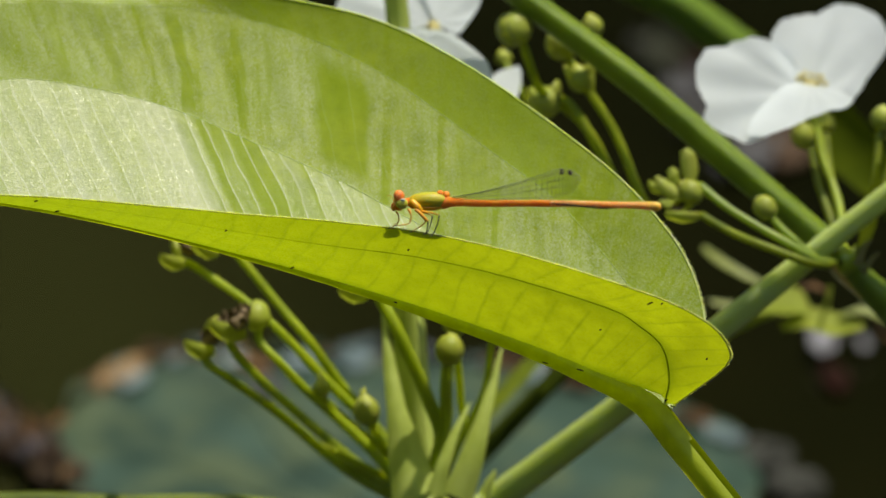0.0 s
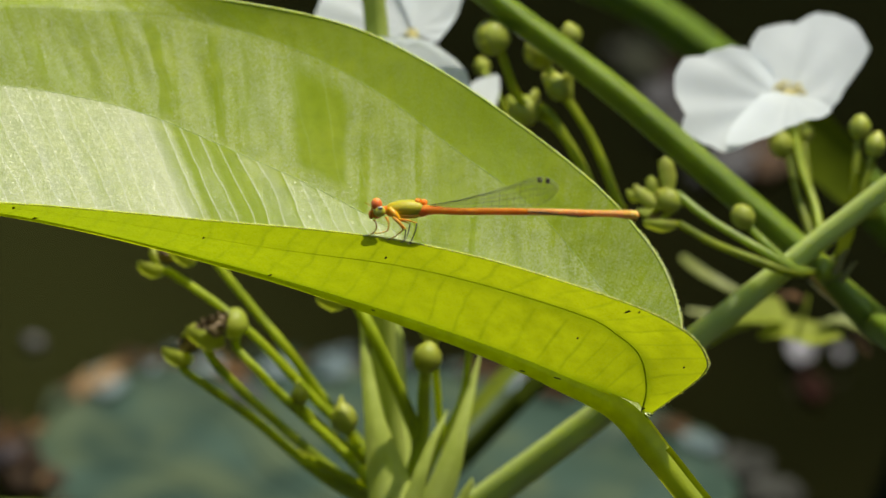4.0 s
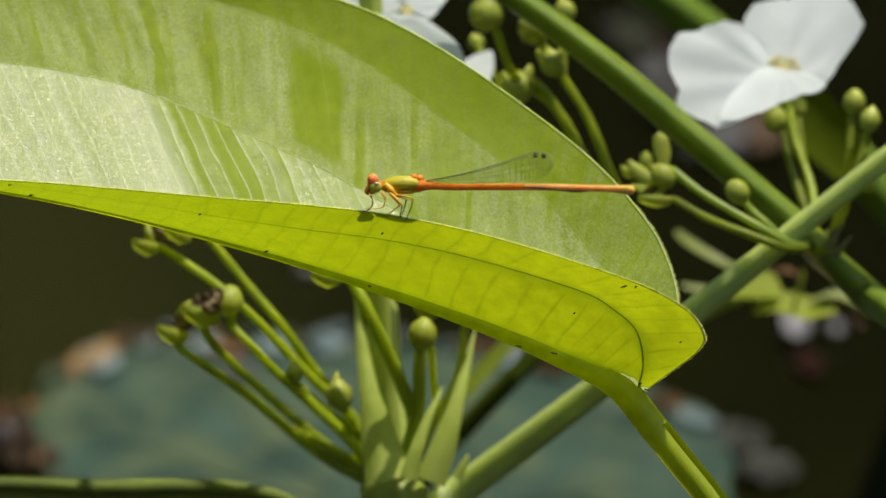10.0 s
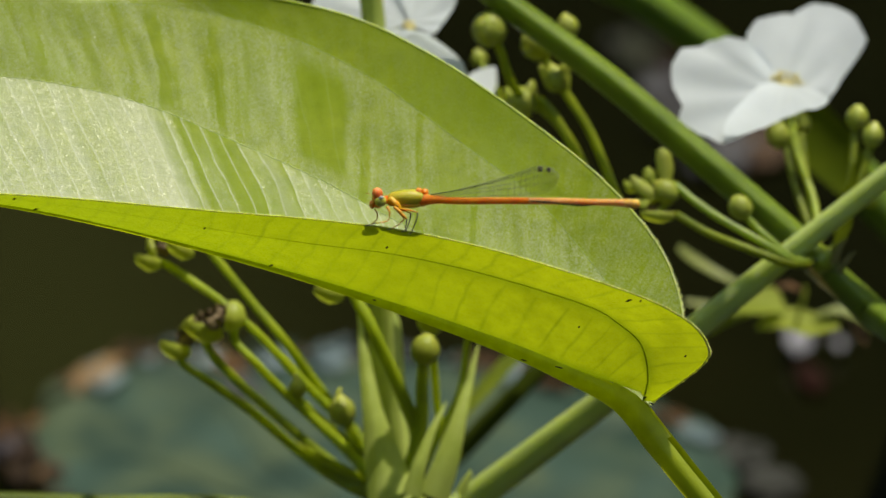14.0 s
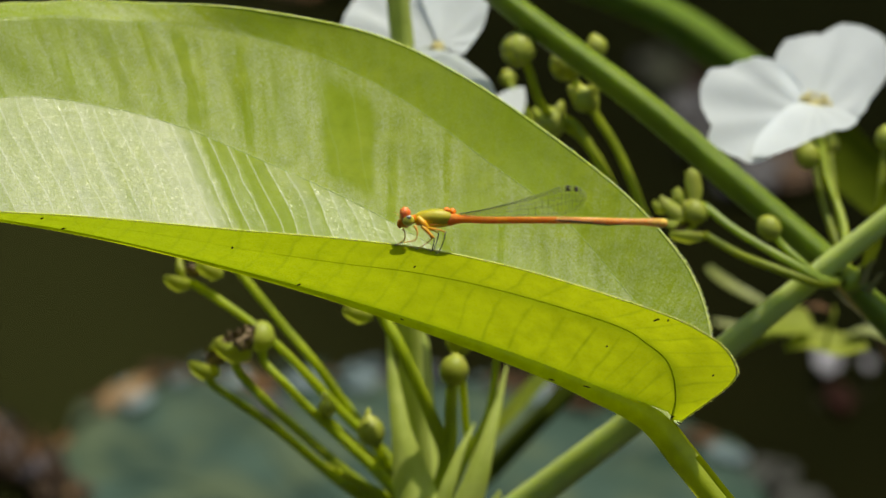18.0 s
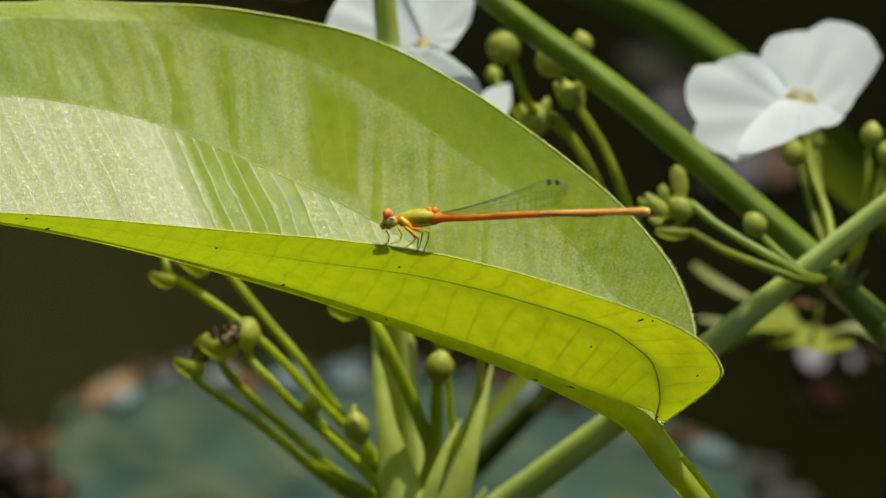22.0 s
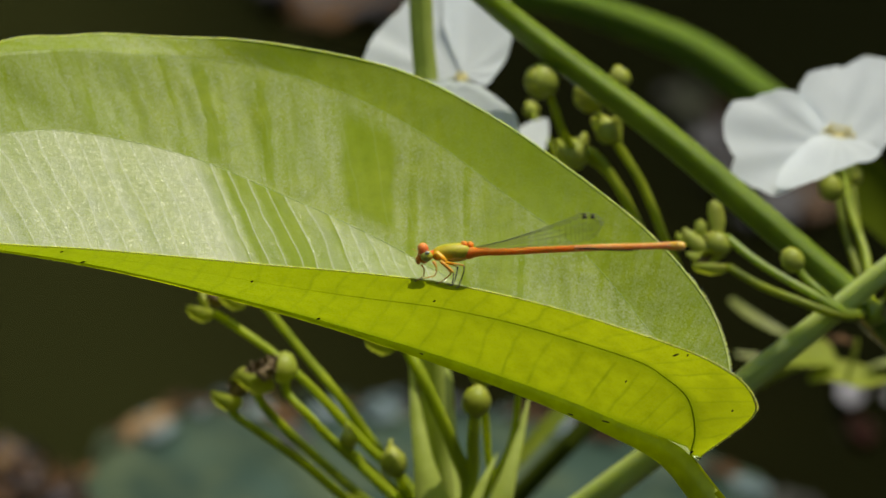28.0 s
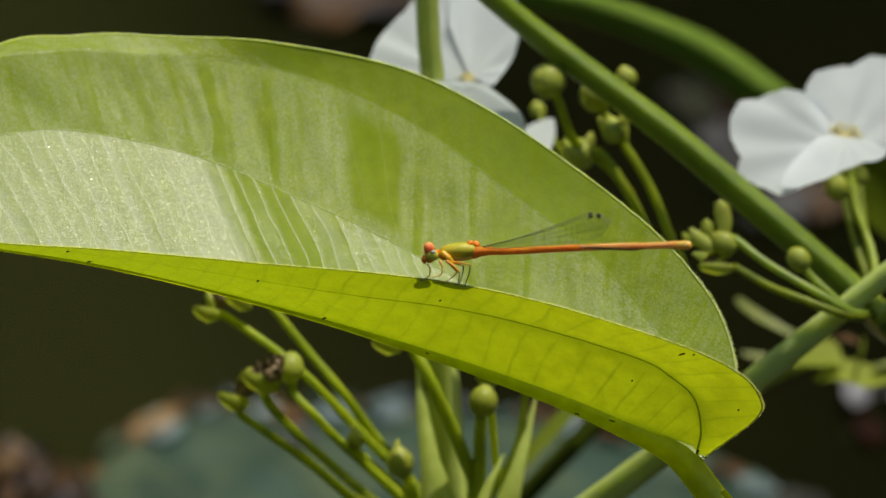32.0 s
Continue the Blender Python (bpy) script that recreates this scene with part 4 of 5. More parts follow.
TAIL_LINE = smooth_line([(0.15, -10.69, 131.69), (1.9, -11.7, 132.2), (4.4, -13.2, 132.8), (9.8, -15.6, 134.0), (15.7, -17.7, 135.0), (20.4, -19.2, 135.6), (23.0, -19.9, 135.9), (25.2, -20.6, 136.1)], 16)
stops = (0.0, 0.07, 0.20, 0.35, 0.50, 0.64, 0.76, 0.85, 0.92, 0.97, 1.0)
girth = (0.85, 0.60, 0.46, 0.42, 0.41, 0.41, 0.40, 0.42, 0.50, 0.57, 0.55)
skins = (RED, RED, RUST, RUST, PEACH, PEACH, PEACH, PEACH, TAIL, TAIL)
count = len(TAIL_LINE) - 1
for k in range(10):
    a, b = int(stops[k] * count), max(int(stops[k + 1] * count), int(stops[k] * count) + 1)
    line = [p * MM for p in TAIL_LINE[a:b + 1]]
    g0, g1 = girth[k] * MM, girth[k + 1] * MM
    part("abdomen_segment", tube_into(bmesh.new(), line, [g0, (g0 + g1) * 0.49, g1], 14, caps=(k == 9)), skins[k], fly)
part("tail_tip", blob((25.2, -20.6, 136.1), (AWAY * 0.5, VIEW_UP * 0.52, RIGHT * 0.5), 16, 10), TAIL, fly)
part("dark_mark", tube([(12.6, -17.0, 134.7), (14.4, -17.7, 134.9), (16.2, -18.3, 135.0), (18.7, -19.0, 135.1), (20.4, -19.5, 135.4)], [0.05, 0.12, 0.10, 0.12, 0.05], 6, 4), DARK, fly, "dark streak on the abdomen")

# hip, knee, ankle, toe
legs = (
    (((-4.05, -12.19, 131.49), (-3.75, -12.89, 130.99), (-4.05, -13.29, 130.19), (-5.45, -13.49, 129.99)), LEG, 0.2),
    (((-5.55, -10.89, 130.49), (-5.25, -11.19, 130.09), (-5.35, -11.49, 129.39), (-6.15, -12.19, 129.09)), LEG, 0.13),
    (((-3.25, -12.19, 131.49), (-1.75, -13.19, 130.39), (-1.85, -13.39, 129.69), (-2.05, -13.29, 128.79)), GREYLEG, 0.22),
    (((-3.05, -10.89, 130.59), (-2.05, -11.29, 129.39), (-2.65, -11.69, 128.99), (-3.65, -12.49, 128.69)), LEG, 0.17),
    (((-2.55, -12.29, 131.29), (-0.45, -13.29, 131.29), (-0.65, -13.79, 130.39), (-1.25, -13.99, 128.89)), GREYLEG, 0.14),
    (((-2.65, -10.49, 130.19), (-1.25, -10.29, 129.69), (-1.45, -10.99, 128.99), (-1.85, -12.09, 128.29)), GREYLEG, 0.11),
)
for pts, shin, thick in legs:
    hip, knee, ankle, toe = [Vector(p) for p in pts]
    leg = part("leg", tube([hip, hip.lerp(knee, 0.5) + VIEW_UP * 0.08, knee], [thick, thick * 0.8, thick * 0.5], 8, 5), LEG, fly)
    part("shin", tube([knee, ankle, toe], [0.09, 0.075, 0.055], 6, 6), shin, leg)
    part("foot", tube([toe, toe - RIGHT * 0.4 - VIEW_UP * 0.1], [0.06, 0.045], 6, 3), GREYLEG, leg)

LEAD = [(1.1, -11.3, 132.7), (4.4, -12.8, 134.1), (8.4, -14.7, 136.2), (11.7, -15.8, 137.9), (13.7, -16.4, 138.9), (15.2, -17.2, 139.1), (16.2, -18.1, 138.6)]
TRAIL = [(1.1, -11.4, 132.5), (4.4, -13.2, 133.3), (8.4, -15.5, 134.6), (11.7, -17.0, 135.5), (13.7, -17.8, 136.2), (15.2, -18.2, 137.1), (16.2, -18.2, 138.5)]
for w, (d, drop) in enumerate(((-0.9, 0.0), (-0.35, 0.35), (0.35, 0.3), (0.9, -0.1))):
    lead = [p + AWAY * d * min(1, i / 20) - VIEW_UP * drop * i / 48 for i, p in enumerate(smooth_line(LEAD, 8))]
    trail = [p + AWAY * d * min(1, i / 20) - VIEW_UP * drop * i / 48 for i, p in enumerate(smooth_line(TRAIL, 8))]
    rows = [[a.lerp(b, k / 8) * MM for k in range(9)] for a, b in zip(lead, trail)]
    wing = part("wing", grid_into(bmesh.new(), rows), WING, fly, "clear folded wing with dark veins")
    wing.visible_shadow = True
    bm = bmesh.new()
    for k, r in ((0, 0.03), (1, 0.018), (3, 0.012), (5, 0.012), (8, 0.012)):
        tube_into(bm, [row[k] for row in rows], [r * MM, r * 0.7 * MM], 4)
    for i in range(8, 46, 2):
        k0 = (0, 1, 3, 1)[i // 2 % 4]
        tube_into(bm, [rows[i][k] for k in range(k0, 9)], [0.010 * MM, 0.009 * MM], 3)
    tagged(part("wing_venation", bm, WING_VEIN, wing, "fine dark net of wing veins"), kind="stuff")
    st = bmesh.new()
    spot_at = 32 if w % 2 else 37
    tube_into(st, [rows[spot_at + k][0].lerp(rows[spot_at + k][1], 0.6) for k in range(4)], [0.05 * MM, 0.15 * MM, 0.15 * MM, 0.05 * MM], 8)
    part("wing_spot", st, DARK, wing, "dark brown wing spot")

fly.location = fly.location - AWAY * (0.5 * MM)

# ---- upright stalk with the whorl of spent flowers ----
stalk_a = thing("flower_stalk", V((-1.8, 71.1, 0.0)), "upright pale green stalk with a whorl of spent flowers and buds", "flower stalk")
part("scape", tube([(-1.8, 71.1, 0.0), (-1.9, 20.7, 56.6), (-2.6, 26.3, 69.4), (-4.0, 30.2, 82.3), (-4.8, 35.8, 98.6), (-5.1, 45.6, 112.9), (-5.4, 52.9, 123.6), (-5.9, 55.5, 128.7), (-6.2, 58.4, 134.5), (-6.7, 61.6, 140.8)], [2.2, 2.2, 2.1, 1.6, 1.5, 1.5, 1.45, 1.4, 1.4, 1.4], 27, 10, three_lobed), BRACT, stalk_a)
NODE = (-2.8, 22.3, 72.1)
part("node", blob(NODE, (RIGHT * 4.2, AWAY * 3.0, VIEW_UP * 2.2), 20, 12, 0, 0.15, 2), BRACT, stalk_a)
for pts, wid in (
    (((-3.2, 19.3, 75.3), (-4.6, 22.6, 79.5), (-5.8, 26.0, 84.1), (-6.8, 30.7, 88.9), (-7.6, 35.3, 93.5)), (3.2, 2.3, 1.25, 0.75, 0.12)),
    (((-2.2, 26.9, 74.8), (-2.7, 31.6, 79.5), (-3.1, 36.2, 84.3), (-3.5, 40.6, 88.5), (-4.1, 43.4, 91.9)), (1.6, 1.5, 1.25, 1.2, 0.3)),
    (((1.8, 20.2, 74.8), (3.5, 22.3, 78.9), (5.0, 25.4, 82.9), (6.3, 29.4, 86.3), (7.5, 33.3, 89.6)), (2.0, 1.6, 0.95, 0.6, 0.1)),
    (((-0.9, 18.6, 76.1), (0.1, 20.3, 79.5), (1.5, 22.9, 82.4), (2.6, 24.8, 84.0), (3.4, 26.5, 85.0)), (1.2, 0.85, 0.55, 0.3, 0.08)),
    (((5.1, 23.0, 73.7), (5.9, 23.7, 75.2), (6.4, 24.1, 76.0), (6.4, 24.4, 76.5)), (0.7, 0.5, 0.3, 0.08)),
):
    part("bract", bract_mesh(pts, wid, 0.45), BRACT, stalk_a, "pale green pointed bract")

# spent flowers on long pedicels
def spent(points, sepals, brown, seed, radii=(0.9, 0.62, 0.52, 0.6)):
    ped = pedicel(stalk_a, (*points, Vector(points[-1]).lerp(Vector(sepals[0][0]), 0.5)), radii)
    for base, along, across in sepals:
        bowl(ped, base, along, (0.0, 1.8, -0.9), across)
    for place, size in brown:
        dried(ped, place, size, seed)
    return ped


spent((NODE, (-8.9, 25.5, 78.5), (-17.4, 25.6, 87.4), (-20.2, 23.4, 92.0), (-22.8, 24.7, 94.4)), (((-23.3, 26.1, 97.3), (0.4, 1.2, 1.7), (-2.3, 0.2, 0.4)), ((-24.7, 27.6, 96.7), (1.2, 0.9, 1.2), (-0.5, -1.0, -0.1))), (((-25.5, 26.0, 97.0), 1.6), ((-24.8, 26.8, 97.7), 1.1)), 4)
spent((NODE, (-9.7, 26.5, 75.1), (-20.3, 27.1, 85.1), (-25.1, 25.7, 91.2), (-26.3, 26.4, 92.5)), (((-27.0, 27.6, 94.8), (2.5, 0.0, -0.6), (-0.4, 1.1, 2.1)), ((-29.0, 29.3, 94.7), (0.9, 0.7, 0.7), (0.5, -0.6, -0.1))), (((-26.9, 29.0, 95.0), 1.4),), 7)
spent((NODE, (-11.8, 27.2, 74.7), (-21.0, 27.1, 83.3), (-26.6, 25.4, 88.7), (-29.3, 26.2, 90.4)), (((-30.5, 27.2, 92.3), (2.0, 0.1, -0.6), (-0.1, 0.9, 1.8)),), (((-29.3, 29.2, 92.7), 1.3), ((-28.8, 29.8, 93.1), 0.9)), 9)
spent((NODE, (-7.5, 28.4, 78.9), (-12.9, 28.7, 84.8), (-20.2, 28.7, 93.5), (-25.2, 30.7, 97.4), (-31.2, 32.5, 101.0)), (((-33.8, 32.9, 101.7), (1.8, 0.1, -0.4), (-0.1, 0.8, 1.6)), ((-29.8, 32.9, 103.4), (1.8, -0.0, -0.5), (-0.3, 0.8, 1.6)), ((-33.3, 34.2, 102.6), (-0.3, 1.0, 1.3), (1.0, -0.1, -0.1))), (((-31.8, 33.8, 102.6), 1.2),), 12)
ped = pedicel(stalk_a, (NODE, (-9.0, 32.6, 78.3), (-13.3, 33.1, 84.5), (-16.8, 31.8, 90.8), (-21.0, 34.1, 95.2), (-25.9, 36.8, 100.6), (-28.1, 38.1, 103.1)), (0.85, 0.65, 0.55, 0.55))
bud_on(ped, (-28.7, 38.5, 104.0), (-2.0, 1.2, 2.4), 1.9)
ped = pedicel(stalk_a, (NODE, (-0.3, 25.3, 79.8), (-1.8, 24.2, 86.4), (-5.4, 24.3, 95.5), (-7.8, 26.4, 99.6), (-9.6, 27.5, 101.8)), (1.0, 0.9, 0.82, 0.7))
bowl(ped, (-11.1, 26.8, 100.3), (2.0, 0.1, -0.4), (0.0, 1.7, -0.9), (0.0, 0.8, 1.6))
bud_on(ped, (-10.6, 28.6, 102.0), (-2.0, 1.2, 2.4), 1.9)
ped = pedicel(stalk_a, (NODE, (-6.1, 28.2, 75.0), (-8.1, 26.3, 80.0), (-9.1, 23.6, 83.5)), (0.7, 0.55, 0.5))
bud_on(ped, (-9.6, 24.3, 84.8), (-0.5, 1.2, 2.4), 1.65, 0.3)
part("style", tube([(-9.8, 24.9, 86.0), (-10.0, 25.3, 86.9), (-9.8, 25.6, 87.5)], [0.7, 0.4, 0.15], 7, 4), BUD, ped)
ped = pedicel(stalk_a, (NODE, (-8.3, 28.5, 77.3), (-12.9, 28.3, 82.2), (-14.9, 25.7, 85.8)), (0.7, 0.5, 0.45))
bud_on(ped, (-15.2, 26.3, 87.0), (-0.3, 1.2, 2.4), 1.05, 0.9)
ped = pedicel(stalk_a, (NODE, (0.1, 24.5, 81.8), (0.4, 23.6, 88.7), (0.6, 21.5, 93.4)), (0.95, 0.85, 0.75))
bud_on(ped, (0.8, 21.4, 95.0), (0.3, 1.2, 2.4), 1.75, 0.1)
ped = pedicel(stalk_a, (NODE, (2.2, 26.3, 80.0), (2.2, 25.8, 86.0), (1.8, 24.5, 92.3), (1.6, 26.1, 95.4)), (0.65, 0.5, 0.5))
bud_on(ped, (1.5, 26.6, 96.5), (-0.3, 1.2, 2.4), 1.7, 0.2)
ped = pedicel(stalk_a, (NODE, (3.1, 29.1, 80.2), (5.3, 29.9, 85.4), (6.3, 31.0, 92.8)), (0.6, 0.45, 0.45))
bud_on(ped, (6.5, 31.7, 94.1), (0.3, 1.2, 2.4), 1.6, 0.2)
ped = pedicel(stalk_a, (NODE, (-7.5, 25.5, 74.8), (-11.8, 22.9, 78.7), (-14.3, 20.1, 81.9)), (0.6, 0.5, 0.4))
bowl(ped, (-14.5, 20.2, 82.2), (1.0, 0.1, -0.5), (0.0, 0.8, -0.4), (0.2, 0.2, 0.5))

# ---- slanting pale stalk with the upper whorl of buds ----
stalk_b = thing("flower_stalk", V((-23.5, 89.2, 0.0)), "slanting pale green flower stalk with round buds and white flower", "flower stalk")
part("scape", tube([(-23.5, 89.2, 0.0), (-6.0, 27.2, 60.2), (6.3, 27.3, 70.5), (22.4, 28.8, 83.4), (34.4, 29.4, 93.8), (45.0, 32.4, 101.8), (55.4, 36.1, 109.2), (69.1, 41.0, 118.7)], [2.0, 2.0, 1.9, 1.72, 1.58, 1.4, 1.3, 1.25], 27, 10, three_lobed), PALE_SCAPE, stalk_b)
KNOT = (30.5, 28.9, 90.6)
part("node", blob(KNOT, (RIGHT * 2.4, AWAY * 2.2, VIEW_UP * 2.2), 14, 9), BRACT, stalk_b)
for pts, place, axis, r, tp, thick in (
    ((KNOT, (21.9, 45.0, 105.9), (17.6, 48.6, 113.1), (12.4, 46.9, 118.4), (10.1, 46.7, 124.7)), (8.9, 46.8, 127.1), (-1.2, 1.2, 2.4), 2.2, 0.05, 0.62),
    (((18.3, 47.8, 118.1), (16.6, 50.6, 120.0)), (15.0, 52.3, 122.4), (-0.5, 1.2, 2.4), 2.05, 0.1, 0.5),
    ((KNOT, (26.8, 39.6, 102.0), (24.3, 42.5, 107.6), (21.6, 45.5, 113.4), (18.3, 47.8, 118.1)), (17.3, 47.5, 119.7), (-0.9, 1.2, 2.4), 1.55, 0.4, 0.62),
    ((KNOT, (21.8, 42.3, 107.3), (19.1, 44.8, 112.2), (16.4, 46.9, 116.1), (14.7, 48.2, 116.7)), (13.0, 48.0, 116.3), (-2.0, 0.6, 1.0), 1.95, 0.15, 0.62),
    ((KNOT, (22.2, 52.0, 98.0), (13.5, 60.6, 105.8), (8.8, 64.1, 112.6)), (7.8, 66.8, 113.4), (-1.0, 1.2, 2.4), 1.0, 0.3, 0.45),
    (((18.3, 47.8, 118.1), (18.9, 53.0, 120.5)), (18.9, 56.9, 122.6), (-0.6, 1.2, 2.4), 1.35, 0.3, 0.45),
):
    ped = pedicel(stalk_b, (*pts, place), (0.8, thick, thick * 0.9, thick), YOUNG_STALK)
    bud_on(ped, place, axis, r, tp, 1.0)
    if 1.5 < r < 2.0:
        bowl(ped, Vector(place) + Vector((1.0, 0.6, 1.2)), (0.5, 0.8, 1.3), (0.3, 1.2, -0.5), (-0.9, 0.2, 0.4))
        bowl(ped, Vector(place) + Vector((-1.2, 0.3, 0.8)), (-0.9, 0.5, 0.9), (0.2, 1.1, -0.5), (0.6, 0.4, 0.6))
flower(stalk_b, (-1.2, 58.2, 121.9), (
    ((-1.4, 58.6, 122.0), (-0.05, -0.55, 0.8), 84, 194, (11.6, 11.9, 12.3, 12.1, 12.0, 11.6, 11.3, 11.3, 11.5, 11.8, 12.2, 12.3, 11.8, 9.6, 4.0), 0.06, 0.7, 11),
    ((-1.0, 58.3, 122.4), (0.08, -0.55, 0.8), -32, 112, (3.0, 3.4, 3.7, 4.1, 4.8, 5.7, 6.8, 8.2, 9.9, 11.4, 12.3, 12.6, 12.2, 10.5, 7.0), 0.05, 0.7, 12),
    ((-2.1, 49.7, 124.0), (0.05, -0.75, 0.65), 100, 460, (1.7, 1.8, 2.1, 2.8, 4.3, 5.6, 7.0, 7.8, 7.9, 7.9, 7.9, 8.4, 9.3, 10.4, 10.8, 10.3, 8.2, 5.3, 3.8, 2.8, 2.2, 1.8, 1.7, 1.6, 1.7), 0.03, 0.4, 13),
    ), (0.7, -2.8, 3.3), (KNOT, (20.2, 52.9, 94.8), (8.5, 56.3, 109.6), (1.2, 60.3, 117.3), (-1.0, 59.8, 121.2)), 0.32)
ped = pedicel(stalk_b, (KNOT, (18.0, 50.0, 97.0), (9.5, 54.0, 105.0), (5.5, 56.1, 111.3)), (0.6, 0.45, 0.4))
part("petal", bract_mesh([(5.5, 56.1, 111.3), (7.2, 58.5, 112.8), (8.7, 60.4, 113.9), (9.7, 61.6, 114.7)], [2.8, 2.6, 1.6, 0.25], 0.06, (0.83, -0.46, -0.27)), PETAL, ped, "tip of a white petal")

# ---- stalk that slants up to the left, with the open flower ----
stalk_c = thing("flower_stalk", V((89.0, 128.6, 0.0)), "thick green slanting flower stalk with buds and open white flower", "flower stalk")
part("scape", tube([(89.0, 128.6, 0.0), (65.3, 32.7, 85.4), (56.6, 35.1, 93.8), (50.5, 36.2, 99.4), (46.6, 37.3, 103.3), (36.5, 40.5, 111.3), (24.4, 44.4, 120.8), (11.6, 48.0, 129.7), (5.2, 49.6, 134.5), (0.8, 49.0, 138.7)], [2.1, 2.1, 1.9, 1.7, 1.75, 1.8, 1.75, 1.65, 1.5, 1.3], 27, 10, three_lobed), SCAPE, stalk_c)
HUB = (50.2, 35.0, 100.5)
part("node", blob(HUB, (RIGHT * 1.9, AWAY * 1.9, VIEW_UP * 1.8), 16, 10, 0, 0.25, 4), STEM, stalk_c)
for pts, wid, mat in (
    (((47.5, 31.0, 102.7), (49.7, 30.4, 100.4), (52.5, 29.6, 97.8)), (0.5, 0.45, 0.1), DULL_BRACT),
    (((47.3, 32.0, 102.5), (48.9, 31.2, 101.0), (50.9, 30.8, 99.0)), (0.35, 0.3, 0.08), STEM),
    (((52.0, 33.4, 100.8), (52.8, 34.4, 102.7), (53.7, 34.8, 103.6)), (0.6, 0.4, 0.1), DULL_BRACT),
    (((52.6, 33.8, 99.4), (53.9, 34.6, 101.0), (54.7, 35.0, 101.7)), (0.5, 0.3, 0.1), DULL_BRACT),
    (((54.8, 42.7, 110.3), (54.4, 40.3, 107.7), (53.4, 37.4, 104.3), (52.2, 34.8, 101.3)), (0.25, 0.8, 1.0, 0.4), FAR_BLADE),
):
    part("bract", bract_mesh(pts, wid, 0.45), mat, stalk_c, "withered brownish green bract" if mat is DULL_BRACT else "")
flower(stalk_c, (46.6, 56.2, 114.0), (
    ((46.4, 55.6, 113.8), (0.25, -0.55, 0.8), -28, 152, (2.2, 3.6, 5.5, 6.5, 7.4, 9.4, 12.7, 13.2, 13.2, 12.9, 12.1, 10.2, 10.4, 10.2, 9.7, 8.7, 7.2, 5.4, 3.5), 0.05, 0.9, 2),
    ((46.2, 55.2, 114.0), (0.30, -0.60, 0.75), 112, 234, (3.5, 6.6, 8.6, 9.8, 11.0, 11.9, 14.3, 14.7, 14.6, 14.0, 13.2, 14.3, 12.8, 11.3, 10.5, 7.5, 4.0), 0.06, 0.9, 1),
    ((46.6, 53.6, 116.0), (-0.05, -0.25, 0.95), 168, 350, (1.6, 3.0, 3.9, 5.2, 8.2, 10.8, 8.6, 6.7, 5.3, 4.5, 4.1, 3.9, 3.9, 4.0, 4.3, 4.8, 5.3, 5.8, 3.4), 0.02, 0.35, 3),
    ), (0.1, -3.7, 3.3), (HUB, (50.1, 44.9, 103.3), (48.2, 51.1, 107.1), (46.9, 57.0, 112.6)), 0.85)
for pts, place, axis, r, tp, mat in (
    ((HUB, *((49.3, 42.6, 101.3), (47.7, 48.6, 104.3), (46.7, 52.5, 107.4))), (45.8, 53.8, 108.8), (-0.8, 1.2, 2.4), 1.6, 0.1, SHADED_HUB),
    ((HUB, *((49.9, 41.3, 100.8), (49.3, 48.6, 104.3), (48.7, 53.9, 108.1))), (48.6, 55.8, 109.5), (-0.3, 1.2, 2.4), 1.3, 0.2, SHADED_HUB),
    ((HUB, *((52.9, 38.3, 101.5), (54.4, 43.3, 107.0), (55.1, 47.8, 111.5))), (55.4, 48.9, 113.6), (0.3, 1.2, 2.4), 1.35, 0.2, SHADED_HUB),
    ((HUB, *((53.1, 37.5, 102.3), (55.2, 41.2, 107.2), (56.7, 44.2, 110.9))), (57.2, 45.2, 112.9), (0.7, 1.2, 2.4), 1.3, 0.35, SHADED_HUB),
    ((HUB, *((46.9, 30.1, 103.1), (44.2, 30.6, 105.3), (41.6, 32.2, 107.2))), (40.2, 33.1, 108.9), (-1.6, 1.2, 2.4), 1.45, 0.1, SCAPE),
):
    ped = pedicel(stalk_c, (*pts, place), (0.6, 0.5, 0.5), mat)
    bud_on(ped, place, axis, r, tp)
# two spent flowers, half open, on pedicels that pass before the pale stalk
ped = pedicel(stalk_c, (HUB, *((46.8, 29.6, 103.2), (43.3, 29.6, 105.5), (36.3, 32.8, 108.5), (32.0, 36.1, 110.6))), (0.65, 0.55, 0.5, 0.55), SCAPE)
bud_on(ped, (31.0, 35.7, 109.8), (-2.0, 0.9, 1.8), 1.5, 0.2)
for pts, wid in (
    (((30.9, 36.3, 110.8), (30.9, 37.2, 112.2), (30.6, 37.9, 113.6), (30.0, 38.2, 114.5)), (0.7, 1.1, 1.1, 0.5)),
    (((29.4, 36.6, 110.5), (28.9, 37.1, 111.4), (28.4, 37.4, 112.3)), (0.5, 0.95, 0.45)),
    (((30.0, 35.4, 109.4), (28.6, 35.6, 109.9), (27.3, 36.0, 110.8), (26.6, 36.4, 111.7)), (0.6, 1.0, 0.9, 0.25)),
    (((29.9, 35.0, 109.0), (28.4, 34.8, 108.6), (27.0, 35.0, 108.9)), (0.5, 0.9, 0.25)),
):
    part("sepal", bract_mesh(pts, wid, 0.5, (1.0, 0.35, 0.1)), SEPAL, ped, "curled yellow-green sepal")
bowl(ped, (26.6, 37.9, 109.5), (-0.9, 0.3, 0.5), (0.1, 1.0, -0.5), (0.4, 0.6, 0.8))
dried(ped, (28.5, 37.3, 108.5), 1.3, 5)
ped = pedicel(stalk_c, (HUB, *((46.5, 29.0, 103.1), (40.6, 29.0, 105.4), (36.3, 31.1, 106.3), (32.2, 34.0, 107.5))), (0.65, 0.55, 0.5, 0.5), SHADED_HUB)
